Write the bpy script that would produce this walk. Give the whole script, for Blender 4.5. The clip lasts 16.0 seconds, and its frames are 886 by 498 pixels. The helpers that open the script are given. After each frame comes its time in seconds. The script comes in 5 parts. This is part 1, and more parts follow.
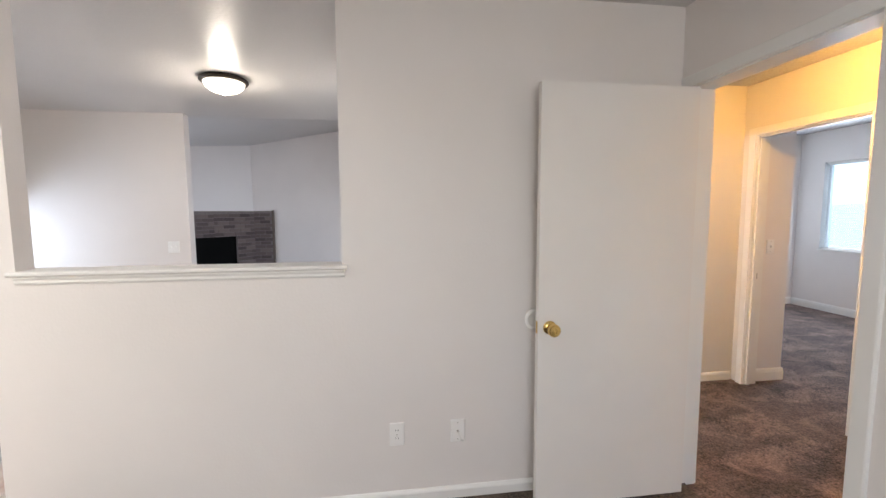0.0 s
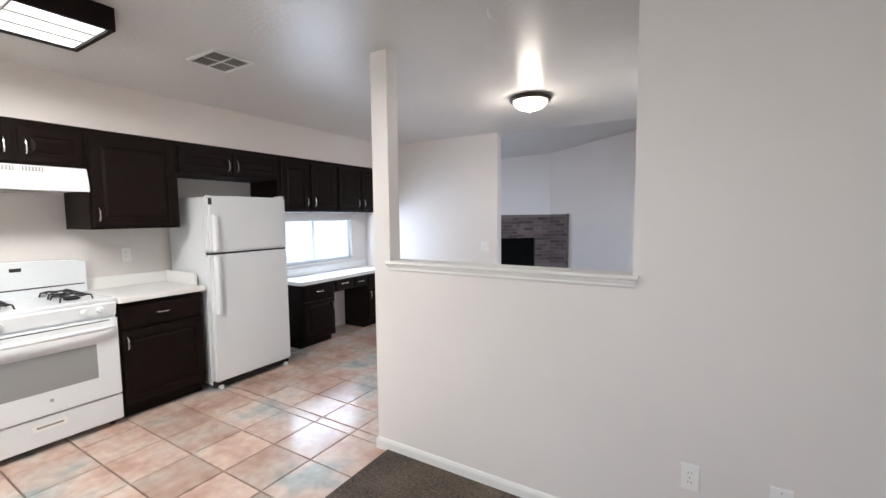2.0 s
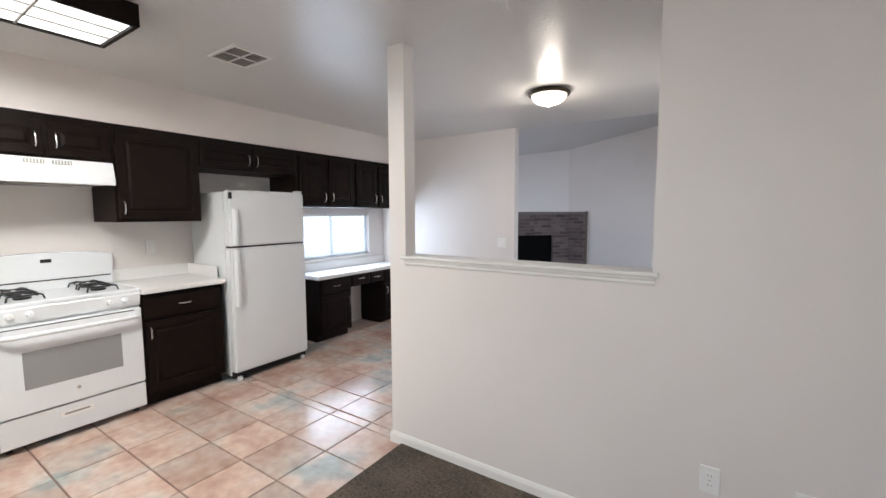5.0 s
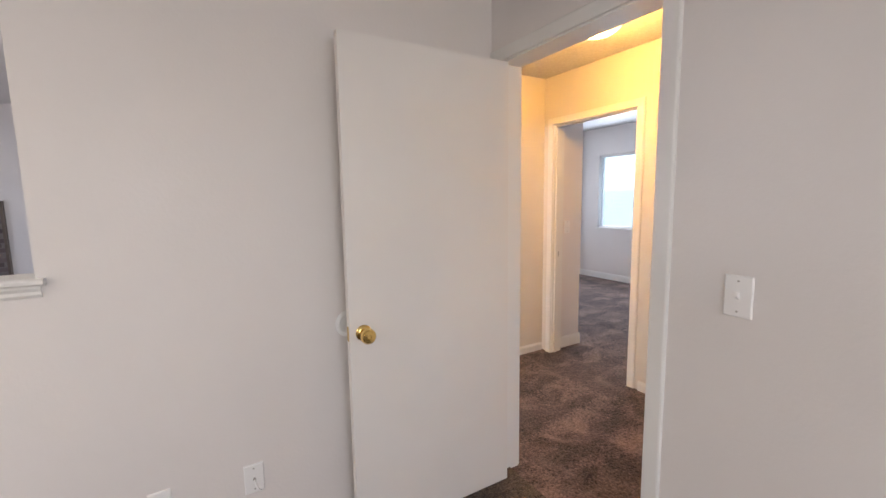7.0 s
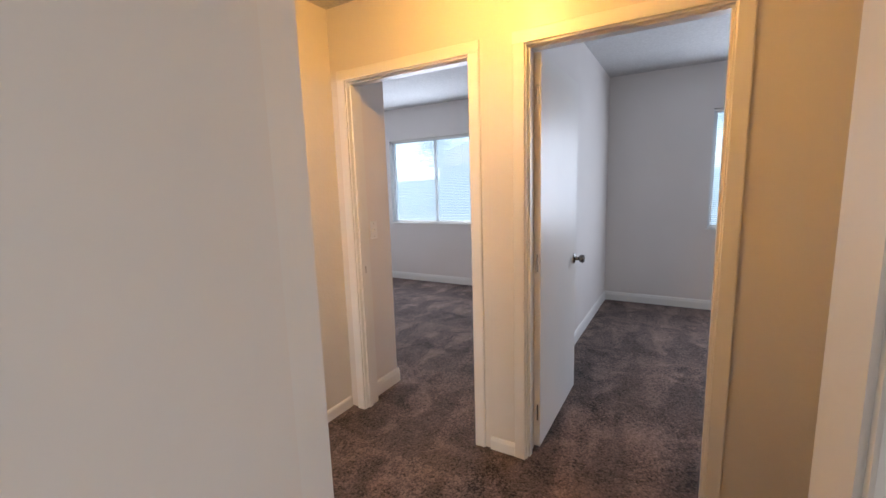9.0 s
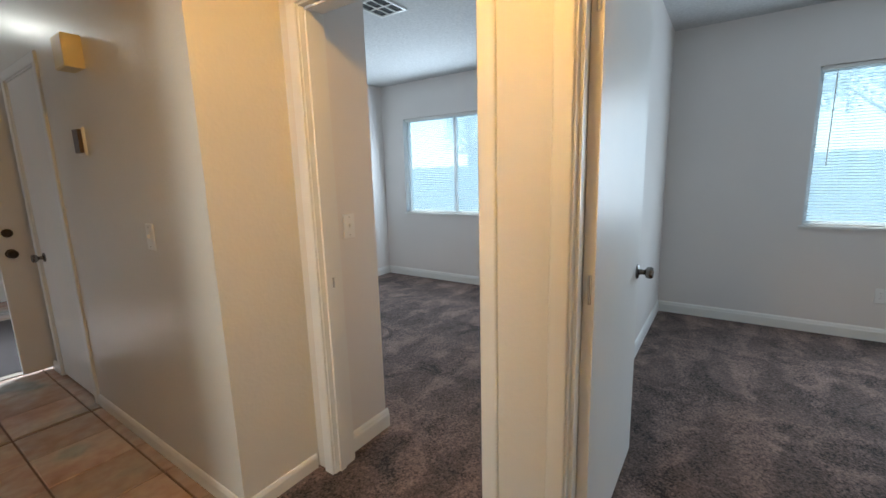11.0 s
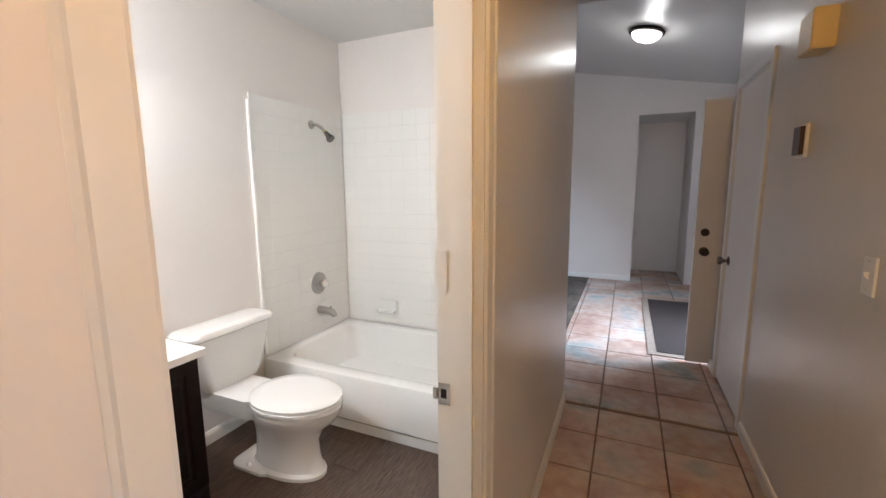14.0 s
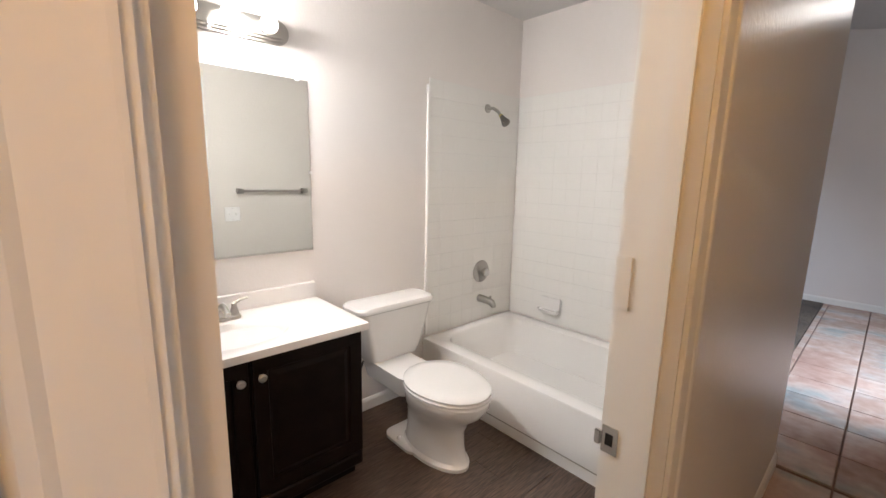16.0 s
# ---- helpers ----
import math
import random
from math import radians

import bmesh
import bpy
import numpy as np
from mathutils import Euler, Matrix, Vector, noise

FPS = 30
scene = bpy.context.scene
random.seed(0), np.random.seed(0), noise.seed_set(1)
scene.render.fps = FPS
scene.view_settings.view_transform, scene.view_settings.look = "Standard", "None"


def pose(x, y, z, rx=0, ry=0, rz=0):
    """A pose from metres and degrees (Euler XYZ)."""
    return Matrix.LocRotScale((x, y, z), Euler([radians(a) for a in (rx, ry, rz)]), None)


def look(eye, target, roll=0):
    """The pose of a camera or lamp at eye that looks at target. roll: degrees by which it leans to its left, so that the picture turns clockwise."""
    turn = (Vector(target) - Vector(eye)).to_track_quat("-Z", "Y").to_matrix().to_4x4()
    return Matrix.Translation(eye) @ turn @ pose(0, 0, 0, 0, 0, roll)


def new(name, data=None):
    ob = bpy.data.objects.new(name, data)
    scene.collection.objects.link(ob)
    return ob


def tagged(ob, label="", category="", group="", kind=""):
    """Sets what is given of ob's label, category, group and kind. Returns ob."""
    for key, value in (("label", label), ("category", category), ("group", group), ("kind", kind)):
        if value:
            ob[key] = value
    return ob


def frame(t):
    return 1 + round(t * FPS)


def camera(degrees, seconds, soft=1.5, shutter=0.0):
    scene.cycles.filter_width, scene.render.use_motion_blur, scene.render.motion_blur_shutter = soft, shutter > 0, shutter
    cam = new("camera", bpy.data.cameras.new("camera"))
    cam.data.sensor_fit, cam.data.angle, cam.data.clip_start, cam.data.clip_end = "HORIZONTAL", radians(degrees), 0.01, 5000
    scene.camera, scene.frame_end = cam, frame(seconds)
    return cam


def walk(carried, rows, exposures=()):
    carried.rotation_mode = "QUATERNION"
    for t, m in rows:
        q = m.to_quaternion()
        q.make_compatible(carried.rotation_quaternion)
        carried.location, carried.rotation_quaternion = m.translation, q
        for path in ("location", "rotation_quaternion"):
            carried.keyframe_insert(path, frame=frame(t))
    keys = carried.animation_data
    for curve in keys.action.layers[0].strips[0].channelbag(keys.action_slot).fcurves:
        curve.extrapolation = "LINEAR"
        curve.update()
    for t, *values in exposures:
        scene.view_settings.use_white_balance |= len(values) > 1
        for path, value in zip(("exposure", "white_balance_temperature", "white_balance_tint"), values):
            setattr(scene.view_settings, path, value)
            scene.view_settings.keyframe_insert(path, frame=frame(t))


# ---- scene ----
cam = camera(94.0, 16.0)
ROWS = [
    (0, (-0.057, -0.037, 1.445), (0.214, 1.936, 1.266), -0.3),
    (0.5, (-0.045, -0.009, 1.463), (-0.187, 1.978, 1.281), -0.2),
    (1, (-0.006, -0.019, 1.469), (-0.443, 1.924, 1.286), -0.4),
    (1.5, (-0.008, -0.021, 1.474), (-0.785, 1.814, 1.301), -0.6),
    (2, (-0.038, -0.042, 1.47), (-1.076, 1.661, 1.311), -0.6),
    (2.5, (-0.038, -0.065, 1.473), (-1.301, 1.479, 1.325), -0.4),
    (3, (-0.045, -0.085, 1.469), (-1.476, 1.304, 1.326), -0.3),
    (3.2, (-0.051, -0.088, 1.467), (-1.542, 1.237, 1.326), -0.3),
    (5.5, (-0.022, 0.011, 1.449), (-0.725, 1.873, 1.25), -0.6),
    (6, (0.027, 0.062, 1.441), (-0.066, 2.047, 1.213), -0.9),
    (6.5, (0.073, 0.126, 1.434), (0.621, 2.034, 1.19), -0.6),
    (7, (0.175, 0.255, 1.419), (1.175, 1.97, 1.178), -0.9),
    (7.5, (0.382, 0.512, 1.439), (1.702, 1.999, 1.224), -1.5),
    (8, (0.529, 0.786, 1.415), (2.065, 2.046, 1.184), -1.6),
    (8.5, (0.725, 1.031, 1.419), (2.415, 2.07, 1.161), -1.9),
    (10.8, (1.695, 1.452, 1.37), (3.405, 2.425, 1.011), -1.4),
    (11, (1.729, 1.497, 1.366), (3.352, 2.612, 1.017), -1.6),
    (11.5, (1.811, 1.62, 1.384), (3.031, 3.173, 1.067), -1.9),
    (12, (1.939, 1.641, 1.395), (2.721, 3.458, 1.099), -1.5),
    (12.5, (1.997, 1.629, 1.407), (2.394, 3.569, 1.125), -1.2),
    (13, (2.002, 1.622, 1.422), (2.04, 3.602, 1.146), -1.1),
    (13.5, (1.95, 1.72, 1.397), (1.594, 3.668, 1.114), -0.9),
    (14, (1.824, 1.97, 1.402), (1.02, 3.778, 1.112), -0.5),
    (14.5, (1.751, 2.119, 1.384), (0.467, 3.617, 1.056), -0.1),
    (15, (1.751, 2.184, 1.389), (0.182, 3.368, 1.022), 0.4),
    (15.5, (1.757, 2.185, 1.392), (0.153, 3.321, 1.024), 0.8),
    (16, (1.733, 2.13, 1.392), (0.287, 3.467, 1.046), 1.2),
]
walk(cam, [(t, look(eye, target, roll)) for t, eye, target, roll in ROWS], [(0, 1.43, 6400, 10), (0.5, 1.30, 6250, 9), (1.5, 1.38, 6100, 9), (3.2, 1.16, 6150, 11), (5.3, 1.2, 6200, 9), (6.6, 1.45, 6500, 15), (7.4, 1.27, 6500, 13), (8.5, 1.03, 6500, 15), (11, 0.93, 6120, 0), (12, 0.95, 6120, 4), (12.5, 0.97, 5980, 9), (13, 1.03, 5850, 8), (14.5, 0.76, 6200, 10), (16, 0.64, 6350, 12)])
HLX, HLY = 2.22, 1.96

# ---- light ----
world = bpy.data.worlds.new("world")
scene.world = world
world.use_nodes = True
wn = world.node_tree
sky = wn.nodes.new("ShaderNodeTexSky")
sky.sky_type, sky.sun_disc, sky.sun_elevation, sky.sun_rotation = "NISHITA", False, radians(58), radians(65)
wn.nodes["Background"].inputs[1].default_value = 0.15
wn.links.new(sky.outputs[0], wn.nodes["Background"].inputs[0])


def area(name, m, sx, sy, watts, col=(1, 1, 1)):
    d = bpy.data.lights.new(name, "AREA")
    d.shape, d.size, d.size_y, d.energy, d.color = "RECTANGLE", sx, sy, watts, col
    o = new(name, d)
    o.matrix_world = m
    return o


def bulb(name, p, watts, col, r=0.04):
    d = bpy.data.lights.new(name, "POINT")
    d.energy, d.color, d.shadow_soft_size = watts, col, r
    o = new(name, d)
    o.location = p
    return o


DAY = (0.74, 0.84, 1.0)
sun = bpy.data.lights.new("sun", "SUN")
sun.energy, sun.angle, sun.color = 3.0, radians(0.6), (1, 0.95, 0.88)
new("sun", sun).matrix_world = look((8, 3.7, 14.1), (0, 0, 0))
area("daylight_bedroom_north", look((6.08, 4.33, 1.5), (3, 4.33, 1.3)), 1.45, 1.15, 23, DAY)
area("daylight_bedroom_south", look((6.08, 0.17, 1.5), (3, 0.17, 1.3)), 1.45, 1.15, 23, DAY)
area("daylight_kitchen", look((-4.10, 3.6, 1.18), (0, 3.6, 1.0)), 1.25, 0.5, 7.5, DAY)
# extra lamp outside the glass, added to brighten the kitchen blind slats
area("daylight_behind_blind", look((-4.32, 3.585, 1.18), (0, 3.585, 1.1)), 1.25, 0.54, 4.0, (0.92, 0.92, 1.0))
# added fill lamp at a made-up south opening, lights the den walls
area("daylight_den", look((0, -2.45, 1.5), (0, 2, 1.2)), 1.8, 1.2, 14.5, (1.0, 0.97, 0.97))
area("daylight_entry", look((3.22, 6.12, 1.3), (1.5, 6.3, 0.1)), 0.85, 1.6, 37, DAY).data.spread = radians(115)
# added fill lamp at an unseen west opening, brightens the living room
area("daylight_living", look((-3.86, 6.1, 1.5), (0, 7.2, 1.3)), 1.6, 1.2, 6.5, (0.84, 0.84, 1.0))
area("kitchen_tubes", look((-2.575, 0.21, 2.33), (-2.575, 0.21, 0)), 0.40, 1.2, 24, (1.0, 0.95, 0.88))
area("vanity_glow", look((-0.10, 2.57, 2.0), (0.8, 3.9, 1.1)), 0.7, 0.08, 21.5, (1.0, 0.96, 0.92))
bulb("vanity_bulb_a", (-0.12, 2.35, 2.01), 1.9, (1.0, 0.96, 0.92), 0.04)
bulb("vanity_bulb_b", (-0.12, 2.78, 2.01), 1.9, (1.0, 0.96, 0.92), 0.04)
bulb("dining_bulb", (-1.23, 3.32, 2.28), 4.6, (1.0, 0.88, 0.74), 0.07)
bulb("entry_bulb", (1.92, 6.75, 2.76), 3.2, (1.0, 0.96, 0.90), 0.07)
bulb("hall_bulb", (HLX, HLY, 2.28), 16, (1.0, 0.50, 0.11), 0.06)


# ---- materials ----
def mat(name, col, rough=0.6, metal=0.0, noise_scale=0, var=0.06, bump=0.0, bump_scale=200, emit=None, power=0, random_var=0.0, coat=0.0, spec=0.5):
    m = bpy.data.materials.new(name)
    m.use_nodes = True
    n, l = m.node_tree.nodes, m.node_tree.links
    b = n["Principled BSDF"]
    b.inputs["Base Color"].default_value = (*col, 1)
    b.inputs["Roughness"].default_value, b.inputs["Metallic"].default_value = rough, metal
    b.inputs["Coat Weight"].default_value, b.inputs["Specular IOR Level"].default_value = coat, spec
    tc = n.new("ShaderNodeTexCoord")
    if noise_scale:
        t = n.new("ShaderNodeTexNoise")
        t.inputs["Scale"].default_value, t.inputs["Detail"].default_value = noise_scale, 6
        l.new(tc.outputs["Object"], t.inputs["Vector"])
        r = n.new("ShaderNodeValToRGB")
        r.color_ramp.elements[0].position, r.color_ramp.elements[1].position = 0.3, 0.7
        r.color_ramp.elements[0].color = (*[c * (1 - var) for c in col], 1)
        r.color_ramp.elements[1].color = (*[min(1, c * (1 + var)) for c in col], 1)
        l.new(t.outputs["Fac"], r.inputs["Fac"])
        l.new(r.outputs["Color"], b.inputs["Base Color"])
    if bump:
        t = n.new("ShaderNodeTexNoise")
        t.inputs["Scale"].default_value, t.inputs["Detail"].default_value = bump_scale, 3
        l.new(tc.outputs["Object"], t.inputs["Vector"])
        k = n.new("ShaderNodeBump")
        k.inputs["Strength"].default_value, k.inputs["Distance"].default_value = bump, 0.004
        l.new(t.outputs["Fac"], k.inputs["Height"])
        l.new(k.outputs["Normal"], b.inputs["Normal"])
    if emit:
        b.inputs["Emission Color"].default_value, b.inputs["Emission Strength"].default_value = (*emit, 1), power
    return m


WALL = mat("wall_paint", (0.775, 0.735, 0.705), 0.45, noise_scale=1.5, var=0.025, bump=0.16, bump_scale=75)
HALLWALL = mat("hall_gloss_paint", (0.72, 0.685, 0.63), 0.28, noise_scale=1.5, var=0.02, bump=0.3, bump_scale=60)
CEIL = mat("ceiling_paint", (0.64, 0.63, 0.615), 0.34, noise_scale=2, var=0.02, bump=0.55, bump_scale=48)
POPCORN = mat("popcorn_ceiling", (0.60, 0.60, 0.595), 0.85, noise_scale=60, var=0.10, bump=1.0, bump_scale=38)
TRIM = mat("trim_paint", (0.80, 0.79, 0.76), 0.32, noise_scale=4, var=0.015)
DOORM = mat("door_paint", (0.79, 0.76, 0.72), 0.38, noise_scale=3, var=0.02, bump=0.08, bump_scale=40)


def carpet(name, dark, light, patch_scale, grain, wedges=0.0):
    """Cut-pile carpet: brushed patches, tufts and fibre grain, and the wedges that a vacuum cleaner leaves."""
    m = mat(name, dark, 0.95)
    n, l = m.node_tree.nodes, m.node_tree.links
    b = n["Principled BSDF"]
    b.inputs["Sheen Weight"].default_value = 0.06
    geo = n.new("ShaderNodeNewGeometry")
    add = None
    heights = []
    for sc, det, w, dist in ((patch_scale, 3, 0.42, 1.2), (60, 3, 0.34, 0.3), (grain, 2, 0.44, 0.0)):
        t = n.new("ShaderNodeTexNoise")
        t.inputs["Scale"].default_value, t.inputs["Detail"].default_value, t.inputs["Distortion"].default_value = sc, det, dist
        l.new(geo.outputs["Position"], t.inputs["Vector"])
        k = n.new("ShaderNodeMath")
        k.operation = "MULTIPLY_ADD"
        k.inputs[1].default_value = w
        l.new(t.outputs["Fac"], k.inputs[0])
        if add is None:
            k.inputs[2].default_value = -0.10
        else:
            l.new(add.outputs[0], k.inputs[2])
        add = k
        heights.append(t)
    r = n.new("ShaderNodeValToRGB")
    e = r.color_ramp.elements
    e[0].position, e[0].color = 0.37, (*dark, 1)
    e[1].position, e[1].color = 0.68, (*light, 1)
    l.new(add.outputs[0], r.inputs["Fac"])
    l.new(r.outputs[0], b.inputs["Base Color"])
    if wedges:
        def calc(op, a, c=0.0, d=0.0):
            q = n.new("ShaderNodeMath")
            q.operation = op
            for i, x in enumerate((a, c, d)):
                if isinstance(x, (int, float)):
                    q.inputs[i].default_value = x
                else:
                    l.new(x, q.inputs[i])
            return q.outputs[0]
        sep = n.new("ShaderNodeSeparateXYZ")
        l.new(geo.outputs["Position"], sep.inputs[0])
        x = calc("MULTIPLY_ADD", heights[0].outputs["Fac"], 0.5, sep.outputs["X"])
        across = calc("MULTIPLY", calc("PINGPONG", calc("MULTIPLY_ADD", heights[0].outputs["Fac"], 0.12, sep.outputs["Y"]), 0.17), 1 / 0.17)
        along = calc("FRACT", calc("MULTIPLY", x, 1 / 0.95))
        t = n.new("ShaderNodeMapRange")
        t.inputs["From Min"].default_value, t.inputs["From Max"].default_value = -0.10, 0.10
        t.inputs["To Min"].default_value, t.inputs["To Max"].default_value = 1.0 - wedges, 1.0
        l.new(calc("SUBTRACT", along, across), t.inputs["Value"])
        hsv = n.new("ShaderNodeHueSaturation")
        l.new(t.outputs[0], hsv.inputs["Value"])
        l.new(r.outputs[0], hsv.inputs["Color"])
        l.new(hsv.outputs[0], b.inputs["Base Color"])
    k = n.new("ShaderNodeBump")
    k.inputs["Strength"].default_value, k.inputs["Distance"].default_value = 1.0, 0.012
    l.new(add.outputs[0], k.inputs["Height"])
    l.new(k.outputs["Normal"], b.inputs["Normal"])
    return m


CARPET = carpet("den_carpet", (0.018, 0.012, 0.009), (0.19, 0.145, 0.105), 2.0, 160)
CARPET2 = carpet("bedroom_carpet", (0.012, 0.006, 0.005), (0.29, 0.195, 0.165), 3.5, 110, 0.34)
GROUT = mat("grout", (0.20, 0.125, 0.10), 0.9, noise_scale=40, var=0.2)
DARKWOOD = mat("espresso_wood", (0.0085, 0.0045, 0.0033), 0.46, noise_scale=12, var=0.3, spec=0.12)
LAMINATE = mat("white_laminate", (0.82, 0.81, 0.79), 0.3, noise_scale=30, var=0.01)
APPL = mat("white_enamel", (0.79, 0.815, 0.83), 0.22)
DWM = mat("cream_enamel", (0.76, 0.755, 0.73), 0.3)
BLACK = mat("black_iron", (0.012, 0.012, 0.012), 0.45)
GREYGLASS = mat("oven_glass", (0.30, 0.30, 0.30), 0.15)
CHROME = mat("chrome", (0.75, 0.74, 0.72), 0.18, 1.0)
DARKCHROME = mat("dark_chrome", (0.22, 0.21, 0.20), 0.25, 1.0)
NICKEL = mat("nickel", (0.45, 0.43, 0.40), 0.32, 1.0)
BRASS = mat("brass", (0.80, 0.56, 0.20), 0.18, 1.0)
BRONZE = mat("bronze", (0.05, 0.035, 0.025), 0.4, 0.6)
CERAMIC = mat("ceramic", (0.83, 0.82, 0.80), 0.12, coat=0.5)
MIRROR = mat("mirror_glass", (0.86, 0.88, 0.87), 0.01, 1.0)
PLASTIC = mat("white_plastic", (0.86, 0.85, 0.83), 0.35)
HOLE = mat("dark_hole", (0.01, 0.009, 0.008), 0.8)
VINYL = mat("vinyl_plank", (0.065, 0.045, 0.036), 0.42, noise_scale=6, var=0.3)


def box(bm, x0, y0, z0, x1, y1, z1):
    v = [bm.verts.new(p) for p in ((x0, y0, z0), (x1, y0, z0), (x1, y1, z0), (x0, y1, z0), (x0, y0, z1), (x1, y0, z1), (x1, y1, z1), (x0, y1, z1))]
    for f in ((3, 2, 1, 0), (4, 5, 6, 7), (0, 1, 5, 4), (1, 2, 6, 5), (2, 3, 7, 6), (3, 0, 4, 7)):
        bm.faces.new([v[i] for i in f])
    return v


def part(name, bm, material, parent=None, label="", bevel=0.0, smooth=False, kind="", flat_limit=0):
    me = bpy.data.meshes.new(name)
    if bevel:
        bmesh.ops.bevel(bm, geom=list(bm.edges), offset=bevel, segments=2, affect="EDGES", clamp_overlap=True)
    bmesh.ops.recalc_face_normals(bm, faces=bm.faces)
    bm.to_mesh(me)
    bm.free()
    me.materials.append(material)
    if smooth:
        me.polygons.foreach_set("use_smooth", [True] * len(me.polygons))
        me.set_sharp_from_angle(angle=radians(38))
    ob = new(name, me)
    if parent is not None:
        ob.parent = parent
    return tagged(ob, label=label, kind=kind)


def bx(name, a, b, material, parent=None, label="", bevel=0.0, kind=""):
    bm = bmesh.new()
    box(bm, min(a[0], b[0]), min(a[1], b[1]), min(a[2], b[2]), max(a[0], b[0]), max(a[1], b[1]), max(a[2], b[2]))
    return part(name, bm, material, parent, label, bevel, kind=kind)


def thing(name, p, label, category, group=""):
    o = new(name)
    o.location = p
    o["origin"] = p
    return tagged(o, label, category, group)


def local(ob, parent):
    """Puts a part, built in world places, under its thing without moving it."""
    ob.parent = parent
    root = parent
    v = Vector((0, 0, 0))
    while root is not None:
        v += root.location
        root = root.parent
    ob.location = -v
    return ob


def wall(name, axis, c0, c1, u0, u1, z1, holes, material, z0=0.0):
    """A wall c0..c1 thick across the axis, running u0..u1 along the other, with holes (u0, u1, z0, z1) through it."""
    us = sorted({u0, u1, *[h[0] for h in holes], *[h[1] for h in holes]})
    vs = sorted({z0, z1, *[h[2] for h in holes], *[h[3] for h in holes]})
    us, vs = [u for u in us if u0 <= u <= u1], [v for v in vs if z0 <= v <= z1]
    solid = {}
    for i in range(len(us) - 1):
        for j in range(len(vs) - 1):
            cu, cv = (us[i] + us[i + 1]) / 2, (vs[j] + vs[j + 1]) / 2
            solid[i, j] = not any(h[0] < cu < h[1] and h[2] < cv < h[3] for h in holes)
    bm = bmesh.new()
    P = (lambda c, u, z: (c, u, z)) if axis == "x" else (lambda c, u, z: (u, c, z))

    def quad(*ps):
        bm.faces.new([bm.verts.new(P(*p)) for p in ps])
    for (i, j), s in solid.items():
        if not s:
            continue
        a, b, p, q = us[i], us[i + 1], vs[j], vs[j + 1]
        quad((c0, a, p), (c0, b, p), (c0, b, q), (c0, a, q))
        quad((c1, a, p), (c1, b, p), (c1, b, q), (c1, a, q))
        if not solid.get((i - 1, j)):
            quad((c0, a, p), (c1, a, p), (c1, a, q), (c0, a, q))
        if not solid.get((i + 1, j)):
            quad((c0, b, p), (c1, b, p), (c1, b, q), (c0, b, q))
        if not solid.get((i, j - 1)):
            quad((c0, a, p), (c1, a, p), (c1, b, p), (c0, b, p))
        if not solid.get((i, j + 1)):
            quad((c0, a, q), (c1, a, q), (c1, b, q), (c0, b, q))
    bmesh.ops.remove_doubles(bm, verts=bm.verts, dist=1e-5)
    return part(name, bm, material, kind="structure")


# ---- structure ----
H = 2.44
wall("wall_half", "y", 1.905, 2.003, -1.72, 1.42, H, [(-1.598, -0.262, 1.184, H)], WALL)
wall("wall_den_east", "x", 1.42, 1.535, -2.4, 2.10, H, [(1.04, 1.845, 0, 2.045)], WALL)
wall("wall_den_west", "x", -1.72, -1.60, -2.4, -0.26, H, [], WALL)
# the opening in this south wall is unseen, made up for the den fill lamp
wall("wall_den_south", "y", -2.52, -2.40, -4.24, 1.632, H, [(-0.9, 0.9, 0.9, 2.1)], WALL)
wall("wall_kitchen_west", "x", -4.24, -4.12, -1.1, 4.62, H, [(2.95, 4.22, 0.90, 1.46)], WALL)
wall("wall_kitchen_south", "y", -1.10, -0.98, -4.12, -1.72, H, [], WALL)
wall("wall_kitchen_north", "y", 4.508, 4.622, -4.12, -2.05, H, [], WALL)
wall("wall_bath_south", "y", 2.003, 2.04, -0.248, 1.385, 2.6, [], WALL)
wall("wall_hall_notch", "y", 2.05, 2.10, 1.506, 1.534, H, [], HALLWALL)
wall("wall_bath_west", "x", -0.276, -0.248, 2.04, 4.81, 2.60, [], WALL)
wall("wall_bath_north", "y", 4.70, 4.81, -0.248, 1.385, 2.6, [], WALL)
wall("wall_hall_west", "x", 1.385, 1.506, 2.10, 4.622, 2.6, [(2.146, 2.943, 0, 2.045)], HALLWALL)
wall("wall_hall_north", "y", 3.03, 3.14, 2.48, 2.86, 2.6, [], HALLWALL)
wall("wall_hall_east", "x", 2.48, 2.59, 3.14, 5.50, 3.4, [(4.72, 5.42, 0, 2.05)], HALLWALL)
wall("wall_bedrooms_west", "x", 2.852, 2.967, 0.2, 3.14, 2.6, [(2.115, 2.925, 0, 2.040), (1.055, 1.850, 0, 2.040)], HALLWALL)
wall("wall_bedroom_closet_south", "y", 2.965, 3.085, 2.967, 3.262, 2.6, [], WALL)
wall("wall_bedroom_closet_east", "x", 3.15, 3.262, 3.085, 5.50, 2.6, [], WALL)
wall("wall_bedroom_partition", "y", 1.98, 2.09, 2.967, 6.13, 2.6, [], WALL)
wall("wall_bedroom_north", "y", 5.47, 5.58, 3.15, 6.25, 2.6, [], WALL)
wall("wall_bedroom_south", "y", -1.6, -1.5, 2.967, 6.25, 2.6, [], WALL)
wall("wall_bedroom_south_west", "x", 2.87, 2.967, -1.5, 0.2, 2.6, [], WALL)
wall("wall_bedrooms_east", "x", 6.13, 6.27, -1.6, 5.58, 2.6, [(3.59, 5.11, 0.885, 2.11), (-0.545, 0.975, 0.885, 2.11)], WALL)
wall("wall_hall_south", "y", 0.1, 0.2, 1.535, 2.967, H, [], WALL)
